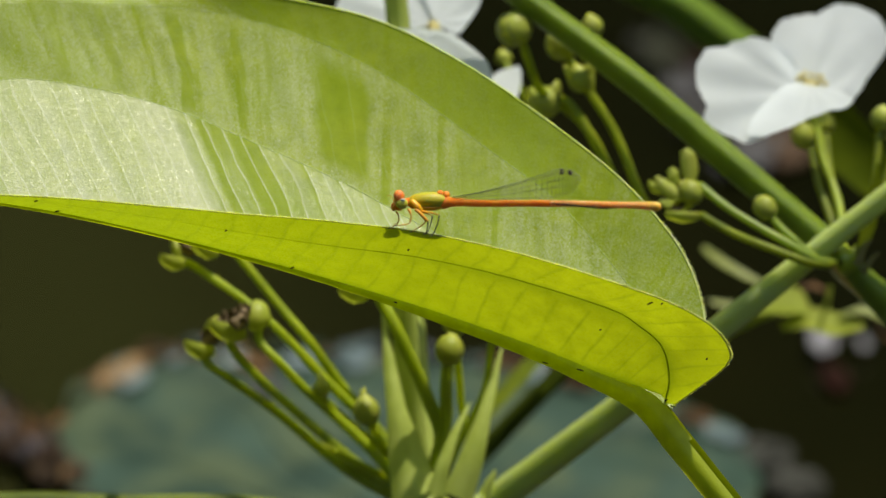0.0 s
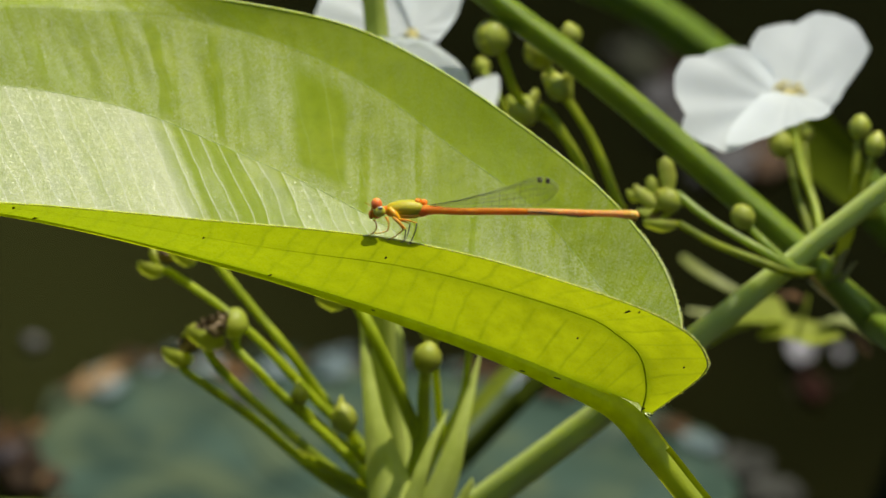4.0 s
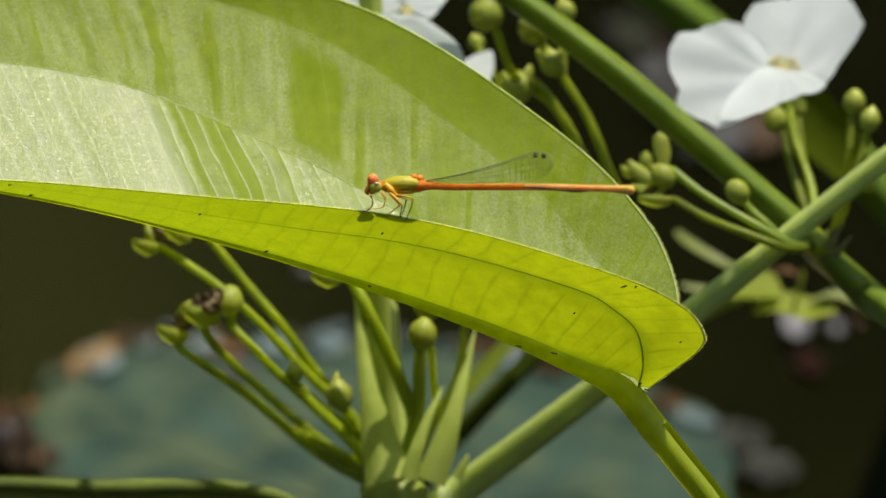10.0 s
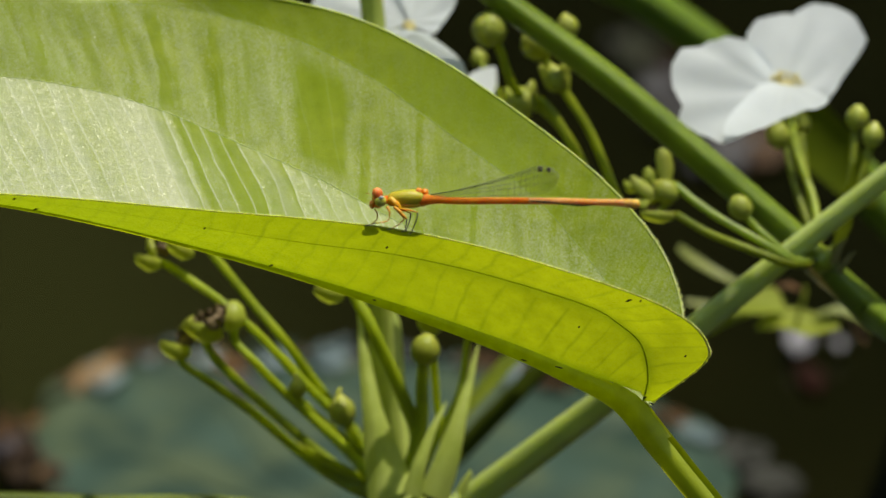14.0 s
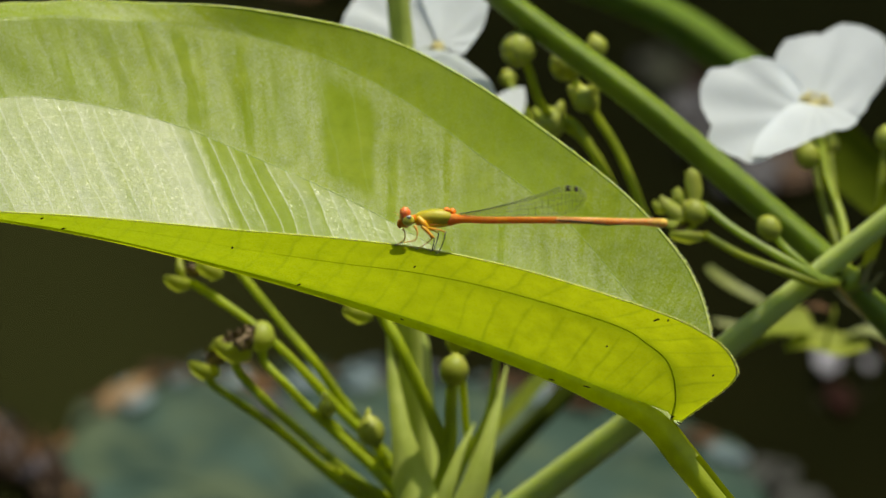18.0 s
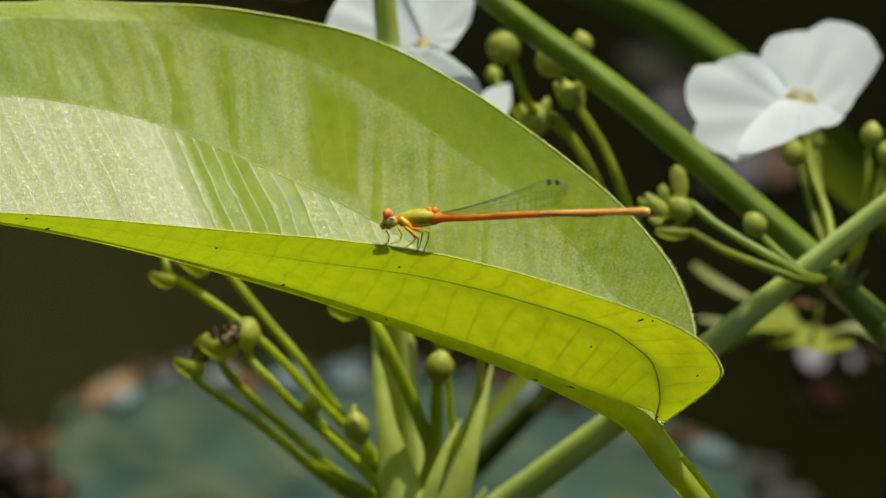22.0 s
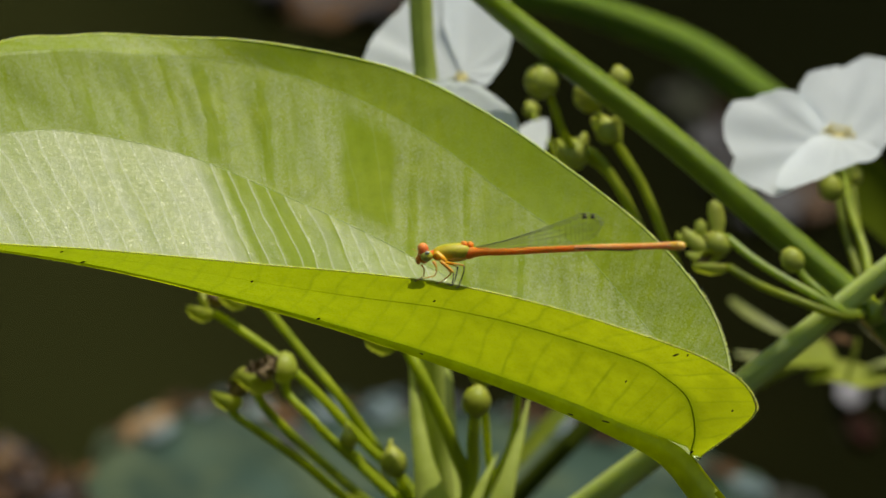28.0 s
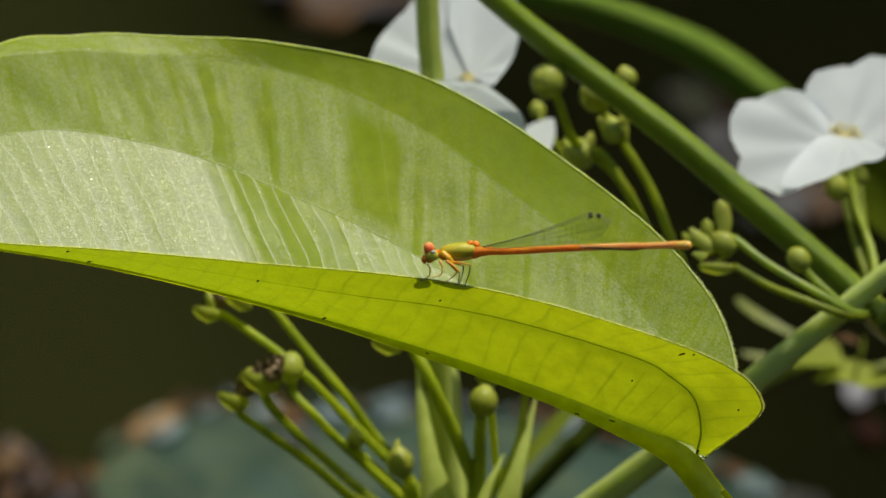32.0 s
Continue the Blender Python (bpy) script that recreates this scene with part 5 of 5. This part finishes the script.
bowl(ped, (30.0, 34.0, 107.5), (2.3, 0.2, -0.2), (0.0, 1.3, -0.7), (-0.1, 0.6, 1.2))
bowl(ped, (30.9, 35.9, 107.9), (1.3, 0.4, 0.6), (0.0, 1.2, -0.6), (0.3, 0.6, 0.7))
dried(ped, (29.3, 35.8, 107.7), 1.1, 8)

# ---- stalks farther back ----
petiole_far = thing("leaf_stalk", V((-11.3, 112.5, 0.0)), "thick three-sided green leaf stalk, lit and shaded faces painted in two greens", "leaf stalk")
# light and shade are painted: a pale strip laid over a darker stalk
part("petiole", tube([(-11.3, 112.5, 0.0), (2.0, 72.2, 49.1), (5.2, 73.6, 52.0), (10.2, 76.0, 56.6), (15.6, 78.5, 61.5), (20.7, 80.9, 66.2)], [2.2, 1.5, 1.35, 1.3, 1.25, 1.2], 27, 10, three_lobed), SHADED_STALK, petiole_far)
part("lit_face", bract_mesh([(2.5, 71.6, 54.7), (4.3, 72.1, 56.8), (7.6, 73.6, 60.7), (12.1, 75.8, 65.1), (15.8, 77.6, 68.6)], [0.3, 0.9, 1.4, 1.5, 1.5], 0.1, (-0.7, 0.9, 0.0)), YOUNG_STALK, petiole_far, "sunlit upper face of the stalk, painted as a paler green")
reed = thing("leaf_stalk", V((82.0, 213.3, 0.0)), "thick blurred green stalk arching behind the flower", "leaf stalk")
part("petiole", tube([(82.0, 213.3, 0.0), (66.4, 100.2, 69.9), (54.5, 110.0, 80.3), (47.0, 114.9, 85.5), (38.6, 119.7, 90.6), (31.8, 123.7, 94.1), (25.0, 127.0, 96.2), (13.5, 130.6, 98.8), (-1.8, 135.5, 99.5)], [3.0, 2.9, 2.8, 2.6, 2.5, 2.3, 2.0, 1.7], 27, 10, three_lobed), FAR_STALK, reed)
part("blade", bract_mesh([(48.0, 99.2, 93.3), (51.3, 96.2, 89.7), (54.6, 93.6, 86.8), (57.6, 91.0, 83.9), (60.5, 88.6, 81.4)], [2.4, 3.6, 3.8, 2.8, 0.5], 0.25, (0.7, 0.25, 0.6)), FAR_BLADE, reed, "green leaf blade out of focus")
reed_b = thing("leaf_stalk", V((3.7, 150.0, 0.0)), "green water-plant stalk near the water", "leaf stalk")
part("petiole", tube([(3.7, 150.0, 0.0), (24.0, 90.1, 50.0), (35.3, 92.3, 58.9), (41.3, 92.1, 62.8), (46.1, 90.9, 64.9)], [1.3, 1.2, 1.1, 0.9, 0.6], 9, 8), STEM, reed_b)
for pts, wid, mat, label in (
    (((34.6, 91.4, 73.7), (36.8, 90.7, 72.2), (39.6, 89.9, 70.7), (43.3, 88.1, 69.4)), (0.8, 1.1, 0.9, 0.5), LEAFLET, "brownish green leaflet out of focus"),
    (((41.1, 84.0, 67.9), (43.9, 84.5, 68.9), (46.4, 84.6, 69.1), (48.4, 84.0, 68.0)), (0.9, 3.2, 3.6, 0.9), YOUNG, "pale green leaflet out of focus"),
    (((44.8, 82.1, 66.5), (48.6, 82.7, 67.5), (51.9, 82.4, 66.9), (55.7, 82.3, 66.7)), (0.8, 2.7, 2.8, 0.8), YOUNG, "pale green leaflet out of focus"),
    (((49.6, 81.1, 66.7), (50.3, 82.3, 69.1), (50.9, 83.2, 70.7), (51.2, 83.8, 72.0)), (1.5, 1.7, 1.4, 0.4), YOUNG, "pale green leaflet out of focus"),
    (((35.4, 91.7, 65.5), (38.0, 91.5, 65.0), (41.0, 91.1, 64.3), (42.6, 90.9, 63.9)), (0.3, 0.8, 0.8, 0.3), LEAFLET, "brownish green leaflet out of focus"),
    (((52.7, 83.8, 67.5), (55.7, 84.1, 68.1), (58.7, 83.6, 67.1), (60.6, 82.7, 65.5)), (0.4, 1.0, 1.0, 0.3), LEAFLET, "brownish green leaflet out of focus"),
    (((46.2, 90.2, 66.9), (47.9, 90.7, 67.9), (49.4, 90.9, 68.2), (50.8, 90.6, 67.7)), (0.4, 0.9, 0.8, 0.3), ROT, "brown withered leaflet out of focus"),
    (((57.2, 88.9, 64.4), (58.3, 88.3, 63.2), (59.2, 87.7, 62.0), (59.8, 87.3, 61.2)), (0.5, 1.1, 1.1, 0.3), ROT, "brown withered leaflet out of focus"),
):
    part("leaflet", bract_mesh(pts, wid, 0.3, (0.25, 1.0, 0.1)), mat, reed_b, label)

# ---- low leaf beside the whorl ----
low_leaf = thing("low_leaf", V((-81.2, 96.9, 0.0)), "narrow green leaf with a pale edge lying low over the pad", "leaf")
part("petiole", tube([(-81.2, 96.9, 0.0), (-69.1, 25.3, 60.3), (-64.1, 27.5, 66.4), (-60.5, 27.6, 68.3)], [1.3, 1.2, 1.1, 0.9], 10, 8), STEM, low_leaf)
part("blade", bract_mesh([(-61.2, 27.6, 68.3), (-52.5, 27.7, 68.6), (-39.6, 27.4, 68.1), (-27.4, 27.2, 67.7), (-18.2, 27.0, 67.2), (-12.9, 26.7, 66.7)], [1.6, 2.7, 2.8, 2.8, 2.5, 0.3], 0.35, (0, 0.3, 1)), LEAFLET, low_leaf)
part("leaf_edge", tube([(-61.2, 28.2, 69.6), (-52.5, 28.4, 70.0), (-39.6, 28.2, 69.6), (-27.4, 28.2, 69.7), (-18.2, 27.8, 68.7), (-13.3, 26.8, 66.7)], [0.8, 1.0, 1.05, 1.05, 0.9, 0.3], 10, 8), LOW_EDGE, low_leaf, "pale thick leaf edge")

# ---- lily pad ----
PAD_C = Vector((-7.6, 145.0, 0.0))
PAD_R = [52, 55, 58, 55, 53, 53, 53, 54, 60, 62, 60, 48, 44, 47, 52, 55, 56, 57, 56, 55, 54, 53, 52, 52]


def pad_point(a, share):
    x = (a / (2 * math.pi) % 1) * 24
    i = int(x)
    r = PAD_R[i % 24] + (PAD_R[(i + 1) % 24] - PAD_R[i % 24]) * (x - i)
    rim = share ** 6
    r *= share * (1 + rim * 0.022 * noise.noise(Vector((a * 9, 0.5, 0))))
    h = 1.2 + rim * (0.3 + 1.5 * noise.noise(Vector((a * 6, 2.5, 0)))) + 0.25 * noise.noise(Vector((math.cos(a) * share * 5, math.sin(a) * share * 5, 1)))
    h += 0.18 * math.cos(a * 14) * share * (1 - rim)
    return PAD_C + Vector((math.cos(a) * r, math.sin(a) * r, h))


pad = thing("lily_pad", PAD_C * MM, "grey-green lily pad afloat, its edge torn and browned", "lily pad")
bm = bmesh.new()
rows = [[pad_point(2 * math.pi * i / 240, (j + 0.01) / 24) * MM for i in range(240)] for j in range(25)]
rows.append([(pad_point(2 * math.pi * i / 240, 1.0) - Vector((0, 0, 1.0))) * MM for i in range(240)])
rows.append([(pad_point(2 * math.pi * i / 240, 0.9) - Vector((0, 0, 1.4))) * MM for i in range(240)])
grid_into(bm, rows, close=True)
part("pad_blade", bm, PAD, pad)
for k in range(13):
    a = 2 * math.pi * k / 13 + 0.2
    line = [(pad_point(a + 0.06 * math.sin(j + k), j / 10) + Vector((0, 0, 0.02))) * MM for j in range(1, 10)]
    part("pad_vein", tube_into(bmesh.new(), line, [0.5 * MM, 0.3 * MM, 0.12 * MM], 5), PAD, pad)


def scrap(name, place, length, width, turn, mat, lift, seed, parent=None, label=""):
    """A crumpled, curled scrap of dead leaf, about length x width mm."""
    rows = []
    c = Vector(place)
    ca, sa = math.cos(radians(turn)), math.sin(radians(turn))
    for j in range(11):
        row = []
        for i in range(9):
            u, v = -1 + j / 5, -1 + i / 4
            w = width * 0.5 * math.sqrt(max(0.03, 1 - u * u * 0.9)) * (1 + 0.3 * noise.noise(Vector((u * 2.2, seed, v))))
            x, y = u * length * 0.5, v * w
            h = lift * (0.25 + abs(noise.noise(Vector((u * 1.7, v * 1.3, seed * 2.1)))) * 1.8 + 0.5 * v * v * noise.noise(Vector((seed, 1, 1))))
            row.append((c + Vector((x * ca - y * sa, x * sa + y * ca, h))) * MM)
        rows.append(row)
    return part(name, grid_into(bmesh.new(), rows), mat, parent, label)


for place, ln, wd, turn, mat, lift in (
    ((-47.4, 191.3, 2.0), 11, 4.5, 48, TAN, 1.6), ((-50.8, 189.2, 1.6), 5, 2.5, 20, ROT, 1.0), ((-45.5, 188.8, 1.8), 7, 3.5, 60, RIM_SKY, 1.2), ((-43.1, 197.8, 1.6), 4, 2.5, 10, ROT, 1.4),
    ((-40.0, 195.3, 1.8), 4, 3, 80, RIM_SKY, 1.6), ((-28.4, 193.9, 1.6), 7, 3.5, -20, ROT, 1.2), ((-25.7, 187.1, 1.6), 6, 3, -50, LITTER_PALE, 1.2),
    ((-21.2, 194.4, 1.8), 5, 5, 70, RIM_SKY, 1.5), ((-12.5, 195.3, 1.8), 7, 5, 75, RIM_SKY, 1.5), ((-16.3, 196.4, 1.6), 5, 2, 0, ROT, 1.0), ((-7.0, 196.4, 1.6), 6, 2, -10, ROT, 1.0),
    ((9.7, 193.5, 1.6), 8, 2.5, -15, ROT, 1.2), ((15.1, 190.3, 1.8), 6, 4, 60, RIM_SKY, 1.4), ((19.6, 187.8, 1.6), 7, 2.5, -25, ROT, 1.2), ((-35.9, 196.4, 1.6), 4, 2, 0, ROT, 0.9),
    ((36.4, 177.1, 1.6), 7, 3, -35, ROT, 1.0), ((40.8, 171.5, 1.8), 7, 4, -40, RIM_SKY, 1.2), ((-31.3, 195.3, 1.8), 4, 3, 30, RIM_SKY, 1.2),
):
    scrap("rim_scrap", place, ln, wd, turn, mat, lift, ln + wd + turn, pad, "curled scrap on the pad's rim: decayed, or where blue-grey, painted sky reflection")
for k in range(34):
    a = radians(62 + 128 * k / 33 + random.uniform(-2, 2))
    place = pad_point(a, random.uniform(0.955, 1.01)) + Vector((0, 0, 0.3))
    mat = random.choice((RIM_SKY, RIM_SKY, ROT, TAN, LITTER_DARK, PAD))
    scrap("rim_scrap", place, random.uniform(1.6, 4.2), random.uniform(1.2, 2.8), math.degrees(a) + random.uniform(40, 140), mat, random.uniform(0.6, 1.8), k * 1.3, pad, "curled scrap on the pad's rim: decayed, or where blue-grey, painted sky reflection")

# ---- litter on the water ----
for k, (place, ln, wd, turn, mat, lift, label) in enumerate((
    ((-59.2, 163.9, 1.6), 5.5, 5.2, -83, MAUVE, 3.6, "mauve-grey dead leaf scrap afloat"),
    ((-59.4, 171.1, 1.6), 4.0, 5.0, 7, ROT, 2.9, "brown dead leaf scrap afloat"),
    ((-64.7, 172.4, 1.6), 6.2, 4.7, -50, ROT, 3.4, "brown dead leaf scrap afloat"),
    ((-71.0, 178.1, 1.6), 6.4, 2.0, -35, ROT, 3.9, "brown dead leaf scrap afloat"),
    ((-71.8, 178.2, 1.6), 6.0, 4.2, -44, ROT, 3.9, "brown dead leaf scrap afloat"),
    ((-56.5, 161.4, 1.6), 3.9, 2.6, -53, LITTER_DARK, 2.2, "dark rotten leaf scrap afloat"),
    ((-64.6, 171.6, 1.6), 5.3, 2.2, 0, LITTER_DARK, 3.5, "dark rotten leaf scrap afloat"),
    ((-64.6, 170.5, 1.6), 2.7, 5.4, -85, MAUVE, 3.9, "mauve-grey dead leaf scrap afloat"),
    ((-66.5, 171.7, 1.6), 4.0, 4.9, 25, LITTER_DARK, 1.6, "dark rotten leaf scrap afloat"),
    ((-67.0, 179.5, 1.6), 6.2, 5.3, -2, MAUVE, 2.8, "mauve-grey dead leaf scrap afloat"),
    ((-56.9, 163.6, 1.6), 5.6, 3.3, -15, LITTER_DARK, 1.6, "dark rotten leaf scrap afloat"),
    ((-56.8, 164.3, 1.6), 6.2, 3.2, 89, LITTER_DARK, 2.9, "dark rotten leaf scrap afloat"),
    ((-68.1, 177.5, 1.6), 3.1, 4.4, 33, ROT, 1.9, "brown dead leaf scrap afloat"),
    ((-69.3, 177.3, 1.6), 3.4, 4.1, -26, LITTER_DARK, 2.6, "dark rotten leaf scrap afloat"),
    ((-67.0, 165.7, 1.6), 4.5, 4.9, -57, ROT, 4.0, "brown dead leaf scrap afloat"),
    ((-63.7, 163.5, 1.6), 3.2, 3.3, -75, LITTER_DARK, 3.6, "dark rotten leaf scrap afloat"),
    ((-67.1, 166.8, 1.6), 6.4, 3.6, 34, MAUVE, 3.2, "mauve-grey dead leaf scrap afloat"),
    ((-68.1, 173.4, 1.6), 3.0, 4.9, 46, TAN, 3.9, "tan dead leaf scrap afloat"),
    ((-60.8, 169.9, 1.6), 3.6, 4.7, 38, ROT, 2.4, "brown dead leaf scrap afloat"),
    ((-55.8, 162.4, 1.6), 5.5, 3.3, 90, LITTER_DARK, 3.2, "dark rotten leaf scrap afloat"),
    ((-57.6, 157.8, 1.6), 6.3, 3.2, -45, LITTER_DARK, 3.0, "dark rotten leaf scrap afloat"),
    ((-72.8, 181.7, 1.6), 4.4, 4.9, 75, LITTER_DARK, 3.2, "dark rotten leaf scrap afloat"),
    ((-67.4, 174.4, 1.6), 4.1, 5.2, -46, TAN, 3.7, "tan dead leaf scrap afloat"),
    ((-56.5, 160.6, 1.6), 4.6, 2.6, 2, LITTER_DARK, 3.8, "dark rotten leaf scrap afloat"),
    ((-62.4, 167.4, 1.6), 3.2, 4.7, 58, LITTER_DARK, 2.8, "dark rotten leaf scrap afloat"),
    ((-55.7, 161.7, 1.6), 3.6, 5.5, -40, MAUVE, 1.9, "mauve-grey dead leaf scrap afloat"),
    ((-63.6, 174.7, 1.6), 5.0, 2.1, 30, LITTER_DARK, 3.9, "dark rotten leaf scrap afloat"),
    ((-67.8, 180.9, 1.6), 4.4, 3.9, 16, TAN, 2.7, "tan dead leaf scrap afloat"),
    ((-64.8, 170.8, 1.6), 6.1, 2.0, 13, ROT, 3.9, "brown dead leaf scrap afloat"),
    ((-54.0, 161.3, 1.6), 6.4, 3.9, -13, LITTER_DARK, 1.7, "dark rotten leaf scrap afloat"),
    # the smaller white scrap stands in for the glint of a droplet
    ((56.6, 200.3, 1.6), 3.8, 7, 0, PETAL_GLINT, 2.5, "white scrap on dark water: the larger a fallen petal, the smaller a painted droplet glint"), ((62.6, 200.7, 0.8), 1.8, 3, 0, PETAL_GLINT, 1.6, "white scrap on dark water: the larger a fallen petal, the smaller a painted droplet glint"), ((58.1, 191.8, 0.6), 4, 9, 10, LITTER_RED, 1.0, "reddish brown dead leaf afloat"),
    ((46.4, 167.3, 0.6), 9, 9, 20, LITTER_GREY, 1.2, "pale grey dead leaf afloat"), ((51.0, 158.7, 0.6), 9, 9, -20, LITTER_GREY, 1.2, "pale grey dead leaf afloat"),
    ((38.1, 288.7, 0.6), 6, 9, -35, LITTER_DIM, 3, "grey dead leaf afloat"), ((40.5, 278.5, 0.6), 7, 12, -30, LITTER_DIM, 3, "grey dead leaf afloat"), ((31.3, 305.2, 0.6), 3, 4, 0, LITTER_DIM, 2.0, "grey dead leaf scrap afloat"),
    ((48.0, 264.6, 0.6), 9, 16, -40, LITTER_DIM, 3, "grey dead leaf afloat"), ((35.2, 298.0, 0.6), 8, 14, 10, LITTER_OLIVE, 3, "dark rotten leaf scrap afloat"), ((53.4, 267.5, 0.6), 8, 14, 0, LITTER_DARK, 3, "dark rotten leaf scrap afloat"),
    ((-20.8, 341.7, 0.6), 20, 16, 20, ROT, 3, "brown dead leaf afloat"), ((-15.2, 339.5, 0.6), 14, 12, -20, LITTER_DIM, 3, "grey dead leaf afloat"), ((-28.2, 343.9, 0.6), 14, 14, 0, LITTER_DIM, 3, "grey dead leaf afloat"),
    ((39.6, 295.9, 0.6), 6, 10, 20, LITTER_RED, 2, "reddish brown dead leaf afloat"),
)):
    litter = scrap("dead_leaf", place, ln, wd, turn, mat, lift, k * 3.7)
    tagged(litter, label, "dead leaf", "litter on the water")

fluff = part("seed_fluff", blob((0, 0, 0.6), (RIGHT * 1.6, Vector((0, 1.3, 0)), Vector((0, 0, 0.9))), 12, 8, 0, 0.5, 3), LITTER_PALE)
tagged(fluff, "small pale fluff drifting on dark water", "fluff")


def motions():
    sway = [
    (0, 0.00, 0.00, 0.00),
    (0.5, -0.09, -0.02, -0.05),
    (1, 0.00, 0.03, 0.06),
    (1.5, -0.05, -0.00, -0.00),
    (2, -0.02, 0.03, 0.05),
    (2.5, -0.07, 0.00, 0.00),
    (4.5, -0.05, 0.01, 0.02),
    (5, -0.04, 0.00, 0.01),
    (5.5, -0.15, -0.04, -0.07),
    (6, 0.14, 0.08, 0.15),
    (6.5, -0.10, -0.03, -0.06),
    (7, 0.12, 0.04, 0.07),
    (7.5, -0.16, -0.01, -0.01),
    (8, 0.13, 0.05, 0.10),
    (8.5, 0.03, 0.01, 0.03),
    (9, 0.12, 0.01, 0.01),
    (9.5, 0.03, 0.00, 0.01),
    (10, 0.12, 0.05, 0.10),
    (10.5, -0.05, 0.02, 0.03),
    (11, 0.14, 0.03, 0.05),
    (11.5, 0.02, 0.02, 0.05),
    (12, 0.19, 0.06, 0.12),
    (12.5, 0.36, 0.02, 0.04),
    (13, 0.24, 0.04, 0.08),
    (13.5, 0.35, 0.08, 0.16),
    (14, 0.35, 0.14, 0.28),
    (14.5, 0.46, 0.09, 0.19),
    (15, 0.13, 0.06, 0.11),
    (15.5, -0.40, 0.08, 0.17),
    (17.5, -0.00, 0.04, 0.08),
    (18, 0.21, 0.20, 0.38),
    (18.5, -0.56, -0.01, -0.02),
    (19, 0.19, 0.11, 0.21),
    (19.5, -0.21, 0.00, 0.01),
    (20, -0.16, 0.06, 0.12),
    (20.5, -0.27, -0.02, -0.04),
    (21, 0.05, 0.09, 0.17),
    (21.5, 0.02, 0.11, 0.22),
    (22, 0.05, 0.00, 0.01),
    (22.5, 0.03, 0.02, 0.04),
    (23, -0.14, 0.06, 0.12),
    (23.5, -0.25, -0.04, -0.08),
    (24, -0.22, 0.03, 0.07),
    (24.5, -0.24, 0.00, 0.00),
    (25, -0.09, 0.03, 0.07),
    (25.5, -0.20, 0.01, 0.01),
    (26, -0.24, 0.01, 0.01),
    (26.5, -0.10, 0.01, 0.02),
    (28.5, -0.19, 0.03, 0.06),
    (29, -0.04, 0.05, 0.11),
    (29.5, -0.08, 0.06, 0.12),
    (30, -0.23, 0.01, 0.01),
    (30.5, -0.27, 0.04, 0.09),
    (31, -0.32, 0.01, 0.02),
    (31.5, -0.18, 0.05, 0.10),
    (32, -0.25, 0.05, 0.10),
    ]
    base = leaf.location.copy()
    walk(leaf, [(t, Matrix.Translation(base + Vector((x, y, z)) * MM)) for t, x, y, z in sway])
    # the insect rides on the leaf and lifts its abdomen after 19 s
    lift = [(0, 0), (19.1, 0), (19.5, 1.7), (20, 2.6), (21, 2.6), (23.5, 3.3), (25, 3.1), (32, 3.0)]
    spot = fly.location.copy()
    axis = Vector((0, -0.891, 0.454))

    def lifted(t):
        for (a, x), (b, y) in zip(lift, lift[1:]):
            if a <= t <= b:
                return x + (y - x) * (t - a) / (b - a)
        return lift[-1][1]

    walk(fly, [(t, Matrix.Translation(spot + Vector((x, y, z)) * MM) @ Matrix.Rotation(radians(lifted(t)), 4, axis)) for t, x, y, z in sway])
    drift = [(0, (-86.7, 196.1, 0.4)), (2.5, (-68.6, 203.4, 0.4)), (4.5, (-53.8, 207.0, 0.4)), (5.5, (-46.0, 211.6, 0.4)), (6.5, (-39.0, 213.4, 0.4)), (9, (-19.9, 219.9, 0.4)), (10, (-16.5, 221.4, 0.4)), (14, (-2.1, 225.1, 0.4)), (32, (1.4, 226.4, 0.4))]
    walk(fluff, [(t, Matrix.Translation(V(q)) @ Matrix.Rotation(0.05 * t, 4, "Z")) for t, q in drift])


motions()
